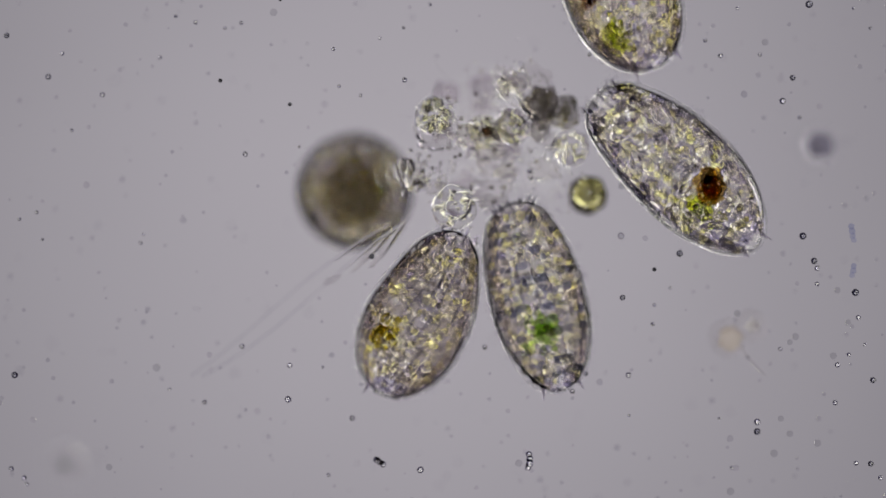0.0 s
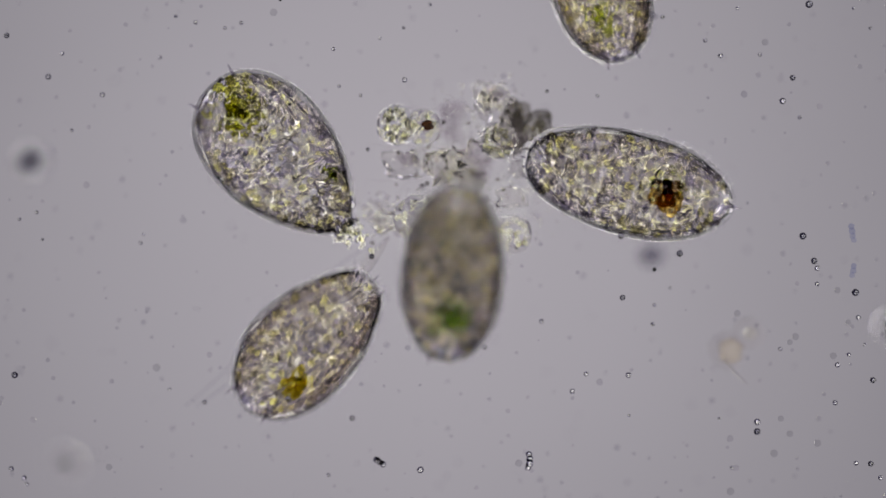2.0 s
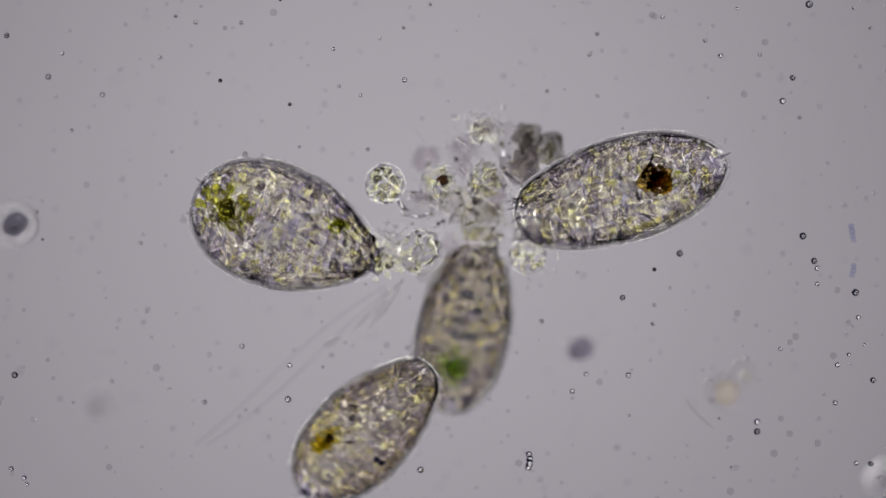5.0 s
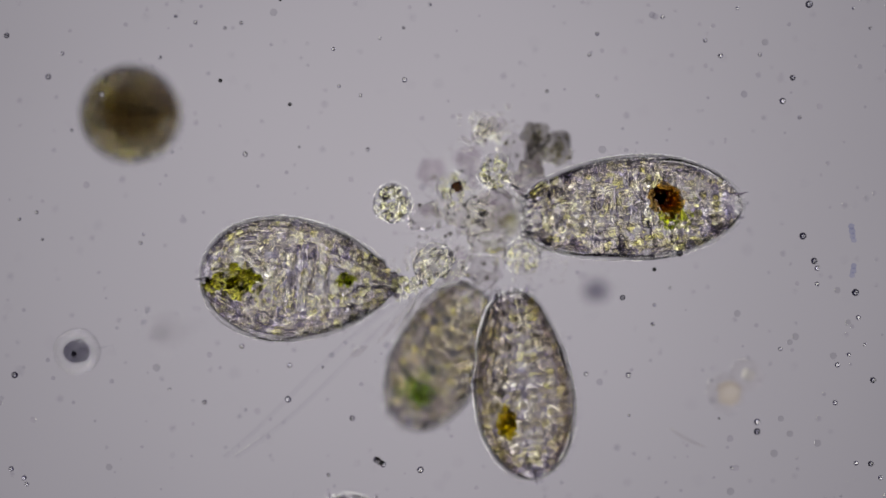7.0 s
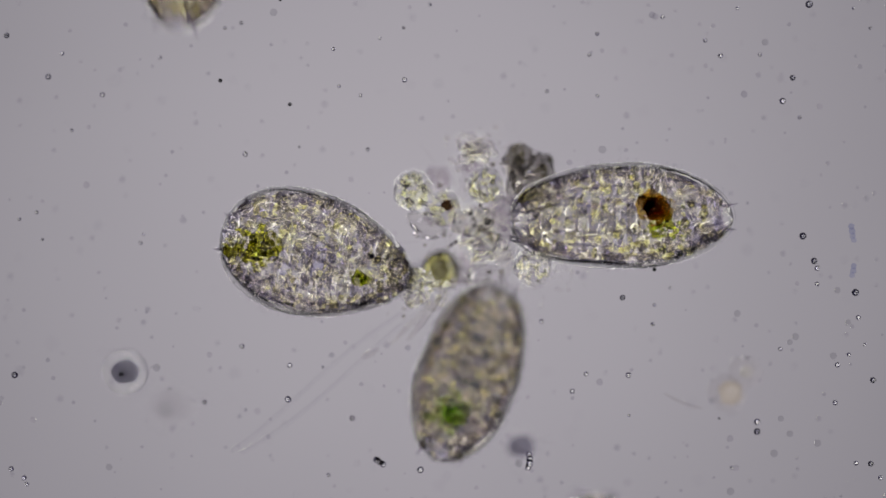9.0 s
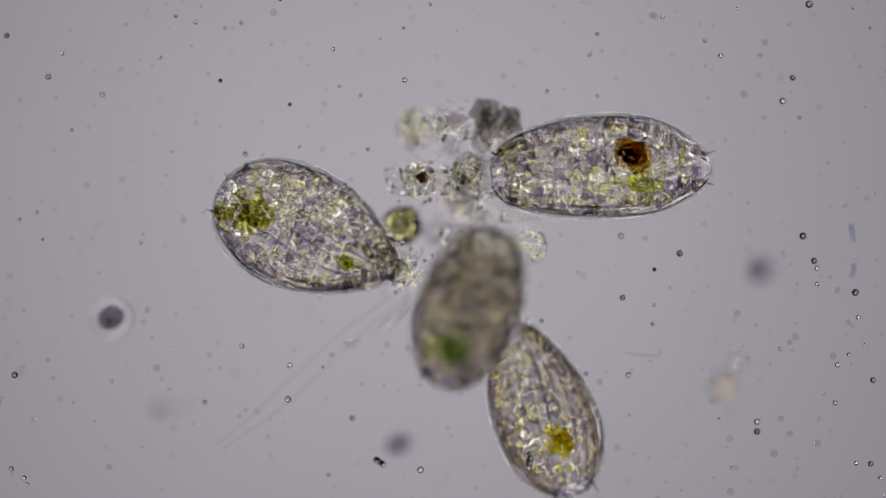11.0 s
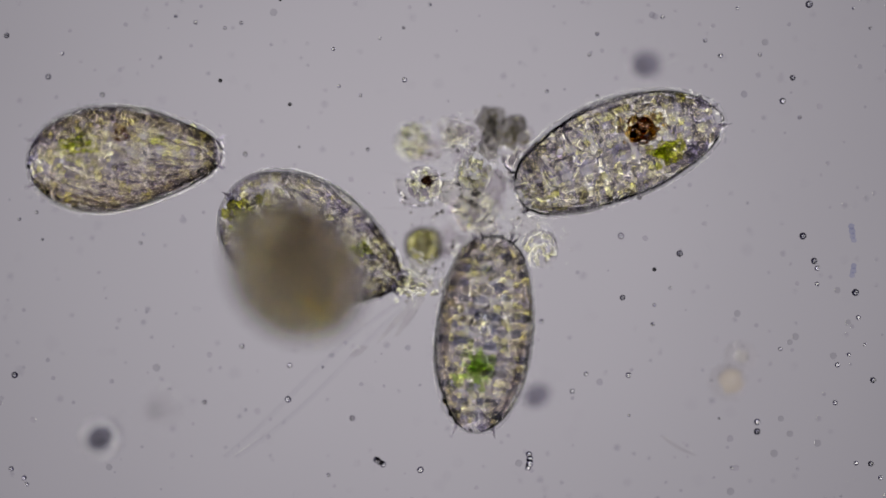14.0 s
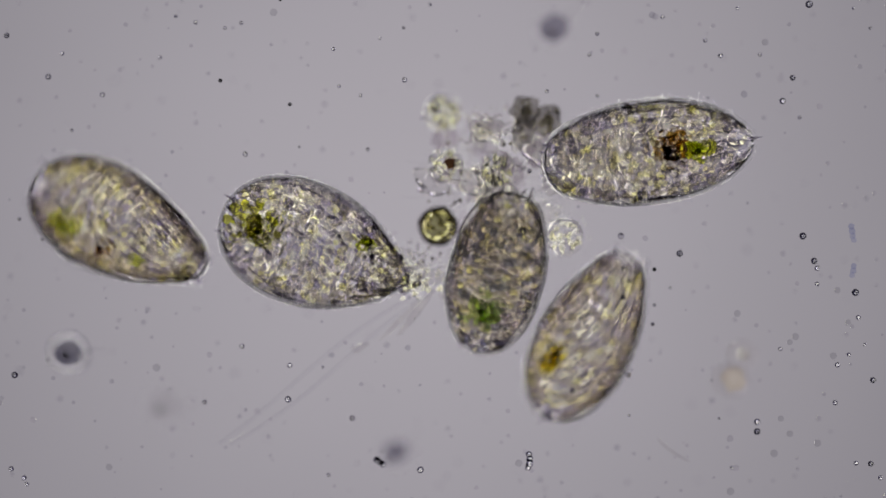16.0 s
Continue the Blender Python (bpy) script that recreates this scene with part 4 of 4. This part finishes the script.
    walk(RUST, place([
        (0, -700, 100, -0.12, 0, 0, 180), (3, -500, 0, -0.12, 0, 0, 180), (5, 200, -400, -0.12, -60, 0, 180), (5.9, 528, -89, -0.12, -107, 0, 180), (6.3, 491, 151, -0.12, -114, 0, 180), (6.5, 434, 199, -0.12, -131, 0, 175),
        (6.6, 409, 226, -0.12, -140, 0, 160), (6.7, 328, 249, -0.12, -169, 5, 115), (6.8, 227, 210, -0.14, -203, 10, 65), (7, 230, 202, -0.5, -160, 86, 40), (7.1, 225, 337, -0.45, -96, 30, 40), (7.3, 197, 465, -0.35, -99, 20, 40),
        (7.5, 109, 517, -0.25, -116, 34, 50), (7.65, 5, 644, -0.16, -78, 0, 60), (7.8, 80, 804, -0.02, -21, 0, 60), (8, 229, 795, 0.08, 21, 20, 60), (8.1, 171, 772, -0.14, 44, 10, 50), (8.2, 199, 651, -0.14, 76, 5, 40),
        (8.4, 144, 480, -0.14, 95, 5, 30), (8.5, 141, 460, -0.16, 65, 20, 10), (8.7, 310, 264, -0.14, 31, 0, 0), (8.8, 343, 150, -0.14, 60, 0, 0), (8.9, 336, 21, -0.16, 88, 0, 0), (9, 338, -117, -0.16, 80, 0, 0),
        (9.2, 643, -194, -0.3, 20, 0, 0), (9.5, 966, -82, -0.3, -5, 0, 0), (9.8, 1386, -131, 0.2, -30, 20, 0), (10, 1592, 30, 0.75, -60, 60, 0), (10.2, 1567, 82, 0.75, -70, 75, 0), (10.8, 1725, 297, -0.3, -40, 20, 0),
        (12.3, 2100, 400, -0.2, 0, 0, 0), (16, 2300, 300, -0.2, 0, 0, 0)]))
    walk(STRAY, place([
        (0, 1085, -32, -0.12, 118, 0, 180), (0.5, 1087, -58, -0.12, 122, 0, 165), (1, 1024, -30, -0.12, 120, 0, 150), (1.5, 1025, -39, -0.12, 115, 0, 132), (2, 1050, -55, -0.12, 108, 0, 115), (2.5, 1089, -51, -0.12, 110, 0, 98),
        (3, 1131, -22, -0.12, 92, 0, 90), (3.5, 1098, -62, -0.12, 107, 0, 90), (4, 1018, -106, -0.12, 117, 0, 90), (4.2, 1030, -200, -0.12, 130, 0, 90), (4.8, 500, -420, -0.2, 180, 0, 68), (5.4, -200, 100, -0.2, 240, 0, 45),
        (5.8, -150, 700, -0.2, 290, 0, 25), (6.1, 250, 850, -0.14, 330, 10, 10), (6.3, 450, 848, -0.14, 275, 15, 0), (6.5, 488, 945, -0.14, 268, 10, 0), (6.6, 508, 975, -0.14, 265, 10, 0), (7, 612, 1046, -0.14, 266, 0, 0),
        (7.6, 600, 1250, -0.2, 240, 0, 0), (9.5, -100, 1250, -0.2, 180, 0, 0), (11.3, -450, 800, -0.2, 110, 0, 0), (12.3, 4, 470, -0.02, 69, 5, 2), (12.5, 8, 411, -0.02, 54, 10, 3), (12.8, -82, 296, -0.02, 74, 10, 3),
        (13, -35, 340, -0.02, 10, 10, 4), (13.2, 161, 366, -0.02, -7, 0, 4), (13.3, 178, 389, -0.02, 7, 3, 4), (13.5, 198, 349, -0.02, 22, 3, 5), (13.6, 195, 334, -0.02, 28, 3, 5), (13.8, 186, 297, -0.02, 30, 3, 75),
        (14, 221, 280, -0.02, 3, 5, 150), (14.2, 209, 261, -0.02, -4, 5, 80), (14.5, 244, 246, -0.02, -3, 5, 15), (14.8, 283, 191, -0.02, -15, 3, 15), (15, 307, 171, -0.02, 2, 20, 15), (15.2, 320, 164, -0.18, -1, 45, 15),
        (15.3, 337, 162, -0.22, -43, 68, 15), (15.5, 362, 211, -0.24, -97, 15, 15), (15.7, 248, 292, -0.02, -102, 5, 15), (15.8, 227, 331, -0.02, -83, 3, 15), (16, 211, 398, -0.08, -27, 5, 15)]))

    def drift(thing, z, rows, turn=0.0):
        deep = 1.6 if thing in (DRIFT_B, DRIFT_C) else 0.9
        levels = [more[0] if more else z for t, u, v, *more in rows]
        walk(thing, [(r[0], pose(*spot(r[1], r[2], w * deep if w < -0.15 else w), 0, 0, turn * (i % 2))) for i, (r, w) in enumerate(zip(rows, levels))])

    drift(GRAINY, -0.08, [(0.0, 770, 205), (0.5, 717, 150), (1.0, 700, 185), (1.5, 711, 200), (2.0, 702, 222), (2.5, 688, 200), (3.0, 683, 205), (3.5, 675, 230), (4.2, 686, 303), (6.3, 672, 345), (6.5, 690, 355), (6.7, 690, 360), (7.0, 695, 360), (7.5, 691, 333), (8.0, 708, 360, -0.14),
                          (8.5, 718, 350, -0.16), (9.0, 732, 338, -0.16), (9.5, 745, 335, -0.2), (10.0, 752, 240, -0.3), (12.3, 710, 220, -0.3), (14.0, 732, 250, -0.3), (16.0, 785, 200, -0.3)], 20)
    drift(CORED, -0.08, [(0.0, 855, 235), (0.5, 783, 150, -0.2), (1.0, 742, 185, -0.15), (1.5, 742, 245), (2.0, 750, 225), (2.5, 748, 198), (3.0, 743, 208), (3.5, 745, 240), (4.2, 778, 322), (6.3, 777, 322), (6.7, 797, 335), (7.0, 803, 335), (7.5, 783, 325), (8.0, 780, 352), (8.5, 787, 360),
                         (9.0, 785, 368), (9.5, 772, 362), (10.0, 762, 335), (10.2, 742, 330), (12.3, 738, 310), (12.5, 731, 310), (13.0, 740, 315), (13.3, 742, 325), (14.0, 750, 325), (14.5, 760, 338), (14.8, 768, 350), (15.2, 765, 340), (15.5, 783, 342), (16.0, 790, 292)], 15)
    drift(GREYS, -0.22, [(0.0, 970, 205), (0.5, 935, 165), (1.0, 900, 185), (1.5, 890, 205), (2.0, 925, 230), (2.5, 915, 208), (3.0, 910, 217), (3.5, 915, 228), (4.2, 942, 272), (6.3, 945, 265), (6.7, 947, 270), (7.0, 958, 268), (7.5, 948, 262), (8.0, 930, 280), (8.5, 930, 300),
                        (9.0, 928, 308), (9.5, 912, 292), (10.0, 905, 243), (10.2, 880, 235), (12.3, 858, 217), (12.5, 852, 210), (13.0, 855, 208), (13.3, 865, 222), (14.0, 880, 240), (14.5, 895, 255), (14.8, 910, 265), (15.2, 908, 265), (15.5, 925, 262), (16.0, 940, 222)])
    drift(TUFT, -0.12, [(0, 905, 150), (0.5, 870, 110), (1, 855, 140), (1.5, 840, 155), (2, 870, 175), (2.5, 853, 156), (3, 842, 169), (3.5, 841, 184), (4.2, 860, 234), (6.3, 855, 227), (6.7, 856, 232), (7, 866, 230), (7.5, 857, 223), (8, 841, 241), (8.5, 843, 260), (9, 843, 268), (9.5, 829, 269), (10, 825, 238), (10.2, 800, 230), (12.3, 788, 213), (12.5, 783, 206), (13, 789, 205), (13.3, 797, 220), (14, 810, 241), (14.5, 823, 258), (14.8, 836, 269), (15.2, 833, 271), (15.5, 849, 269), (16, 862, 232)])
    drift(FROTH, -0.14, [(0, 745, 310), (0.5, 700, 300), (1, 685, 335), (1.5, 685, 365), (2, 690, 385), (2.5, 668, 350), (3, 666, 352), (3.5, 682, 372), (4, 685, 438), (4.2, 690, 440), (6.3, 745, 430), (6.5, 758, 435), (7, 775, 462), (7.5, 760, 470), (8, 745, 492), (8.5, 745, 492), (9, 745, 515),
                          (9.5, 740, 505), (10, 735, 490), (12.3, 730, 470), (13, 742, 485), (14, 750, 488), (14.5, 757, 498), (15, 757, 500), (15.5, 760, 492), (16, 745, 470)])
    drift(FROTHY, -0.09, [(0.0, 905, 225), (0.5, 870, 190), (1.0, 855, 215), (2.0, 882, 250), (2.5, 865, 230), (3.0, 860, 230), (3.5, 862, 245), (4.2, 860, 320), (6.3, 860, 320), (6.7, 872, 310), (7.0, 877, 305), (7.5, 865, 310), (8.0, 853, 325), (8.5, 865, 330), (9.5, 850, 325), (10.0, 843, 305),
                          (10.2, 830, 305), (12.3, 833, 295), (13.0, 833, 303), (14.0, 838, 305), (14.8, 857, 330), (15.2, 852, 325), (15.5, 867, 325), (16.0, 880, 300)], 15)
    drift(OLIVE, -0.38, [(0.0, 1040, 345), (0.25, 1000, 300, -0.2), (0.5, 935, 265, -0.3), (1.0, 838, 278, -0.5), (1.5, 798, 290, -0.6), (2.0, 815, 322, -0.6), (2.5, 795, 300, -0.6), (3.0, 790, 305, -0.6), (4.2, 835, 365, -0.8), (6.3, 880, 395, -0.8), (6.7, 893, 405, -0.75), (7.0, 888, 390, -0.7),
                         (7.5, 835, 382, -0.2), (8.0, 802, 422), (8.5, 838, 465), (9.0, 780, 478), (9.5, 738, 435), (10.0, 735, 398), (10.2, 717, 400), (12.3, 710, 385), (12.5, 713, 378), (13.0, 728, 395), (13.3, 722, 420), (13.6, 735, 425), (14.0, 750, 435), (14.5, 772, 450), (14.8, 772, 468),
                         (15.2, 768, 455), (15.5, 795, 440), (16.0, 775, 400, -0.25)], 20)
    drift(RINGED, -0.08, [(0.0, 803, 368), (0.5, 763, 325), (1.0, 738, 345), (1.5, 738, 375), (2.0, 735, 385), (2.5, 728, 360), (3.0, 725, 365), (3.5, 725, 382), (4.2, 745, 450), (6.3, 745, 440), (7.0, 770, 470), (8.0, 775, 490), (9.0, 850, 430, -0.15), (10.0, 830, 370, -0.15), (12.3, 815, 340, -0.2), (13.3, 818, 360, -0.2), (14.0, 840, 372, -0.2), (14.8, 858, 395, -0.2), (15.2, 850, 385, -0.2), (15.5, 880, 388, -0.2), (16.0, 880, 350, -0.2)], 15)
    drift(PALE, -0.1, [(0.0, 1010, 262), (0.5, 1000, 340), (1.0, 890, 350), (1.5, 900, 375), (2.0, 908, 415), (2.5, 880, 372), (3.0, 882, 390), (3.5, 885, 400), (4.2, 950, 450), (6.3, 902, 455), (7.0, 925, 455), (7.5, 930, 460), (8.0, 940, 478), (8.5, 945, 475), (9.5, 938, 470), (10.0, 935, 450), (10.2, 935, 440),
                       (12.3, 937, 435), (13.0, 940, 430), (14.0, 955, 440), (15.2, 950, 450), (16.0, 1000, 420)], 15)
    drift(DEBRIS, -0.12, [(0.0, 870, 240), (0.5, 835, 205), (1.0, 820, 232), (1.5, 802, 262), (2.0, 812, 290), (2.5, 790, 270), (3.0, 787, 275), (3.5, 787, 290), (4.0, 836, 347), (4.2, 840, 352), (6.3, 835, 360), (7.0, 850, 375), (7.5, 845, 370), (8.0, 850, 390), (8.5, 855, 390), (9.0, 860, 390), (9.5, 850, 380), (10.0, 840, 350), (10.2, 820, 335),
                          (12.3, 815, 312), (13.0, 820, 315), (13.3, 825, 330), (14.0, 838, 340), (14.5, 850, 358), (15.2, 850, 362), (15.5, 865, 358), (16.0, 870, 320)], 4)
    drift(THREADS, -0.14, [(0.0, 690, 400), (0.5, 670, 390), (1.0, 640, 400), (2.0, 660, 430), (3.0, 640, 420), (4.2, 680, 500), (6.3, 690, 510), (7.0, 730, 520), (8.5, 760, 530), (10.0, 735, 520), (12.3, 720, 500), (14.0, 730, 520), (16.0, 740, 520)], 4)
    drift(DRIFT_A, -0.42, [(0.0, -60, 250), (2.8, 180, 330, -0.9), (3.0, 232, 380, -0.8), (3.3, 276, 356), (3.5, 295, 430), (3.8, 308, 482), (4.0, 267, 482, -0.08), (4.2, 190, 390, -0.08), (6.3, 0, 500), (6.7, 40, 645, -0.06), (7.0, 137, 622, -0.06), (7.5, 183, 730), (8.4, 184, 760), (8.5, 140, 698), (9.0, 222, 658, -0.08), (9.5, 197, 540, -0.14), (10.0, 172, 530, -0.14), (10.2, 180, 553, -0.14),
                          (12.3, 222, 570), (12.5, 262, 615), (13.0, 268, 657), (13.3, 180, 685), (13.6, 138, 708), (14.0, 178, 775), (14.5, 170, 785), (14.8, 157, 718), (15.2, 228, 720), (15.5, 283, 735, -0.1), (16.0, 122, 625, -0.08)], 40)
    drift(DRIFT_B, -0.4, [(0.0, 1450, 258), (0.5, 1520, 365, -0.5), (1.0, 1555, 455, -0.6), (1.5, 1580, 530, -0.7), (2.5, 1560, 600, -0.7), (3.0, 1480, 625, -0.75), (3.5, 1475, 690, -0.8), (4.2, 1480, 780, -0.85), (6.3, 1700, 900, -0.6), (9.5, 1500, 1000, -0.6), (12.3, 1200, 45, -0.55), (12.5, 1180, 40, -0.5), (13.3, 1085, 20, -0.5), (13.6, 1105, 100, -0.5),
                          (14.0, 1143, 115, -0.4), (14.5, 1030, 85, -0.3), (14.8, 1035, 152, -0.25), (15.2, 1025, 162, -0.25), (15.5, 998, 110, -0.25), (16.0, 980, 50, -0.35)], 30)
    drift(DRIFT_C, -0.25, [(0.0, 1000, 980), (0.9, 1040, 930), (1.2, 1092, 728, -0.35), (1.5, 1160, 500, -0.5), (2.0, 1152, 452, -0.55), (2.3, 1120, 644, -0.5), (2.5, 1180, 800, -0.7), (2.7, 1190, 900, -0.7), (3.2, 980, 640, -0.4), (3.5, 920, 535, -0.3), (4.0, 986, 625, -0.2), (4.2, 1000, 650, -0.2), (6.3, 1060, 550, -0.5), (6.7, 1070, 540, -0.5), (7.0, 1055, 515, -0.5),
                           (8.5, 940, 770, -0.2), (9.0, 922, 790, -0.3), (10.2, 760, 780, -0.4), (12.3, 690, 800, -0.5), (13.0, 712, 760, -0.5), (13.3, 800, 800, -0.4), (14.0, 950, 700, -0.35), (14.5, 1018, 605, -0.2), (14.8, 1035, 600, -0.2), (15.0, 1040, 582, -0.2), (15.2, 1022, 622, -0.2), (15.5, 1015, 670, -0.3), (16.0, 700, 800, -0.5)], 30)
    drift(DRIFT_D, -0.9, [(0.0, 120, 820), (4.2, 130, 800), (6.3, 280, 560), (9.0, 300, 720), (12.5, 280, 725), (16.0, 290, 720)])
    walk(ROD, [(t, pose(*spot(u, v, -0.12), 0, 0, a)) for t, u, v, a in (
        (0.0, 1330, 640, -50), (4.2, 1255, 705, -50), (6.7, 1212, 778, -30), (7.5, 1225, 778, -25), (8.0, 1222, 745, -20), (8.5, 1172, 742, -15), (9.0, 1208, 713, -22), (9.5, 1208, 670, -32), (10.0, 1140, 612, -35), (10.2, 1130, 600, -20),
        (12.3, 1145, 701, 0), (12.5, 1095, 706, 0), (13.6, 1150, 818, -25), (14.0, 1200, 792, -30), (15.0, 1225, 825, -25), (15.5, 1185, 790, -35), (16.0, 1190, 800, -35))])
    walk(TWINS, [(t, pose(*spot(u, v, -0.26), 0, 0, a)) for t, u, v, a in (
        (0, 1309, 588, 28), (1, 1310, 593, 34), (2, 1307, 606, 40), (3, 1300, 609, 51), (3.5, 1298, 632, 50), (4, 1298, 675, 46), (6.5, 1305, 682, 32), (7.5, 1303, 678, 51), (8.5, 1306, 680, 47), (9.5, 1300, 673, 55),
        (12.5, 1293, 662, 51), (13, 1301, 658, 54), (13.5, 1300, 657, 61), (14.5, 1302, 652, 66), (16, 1304, 651, 67))])


motions()
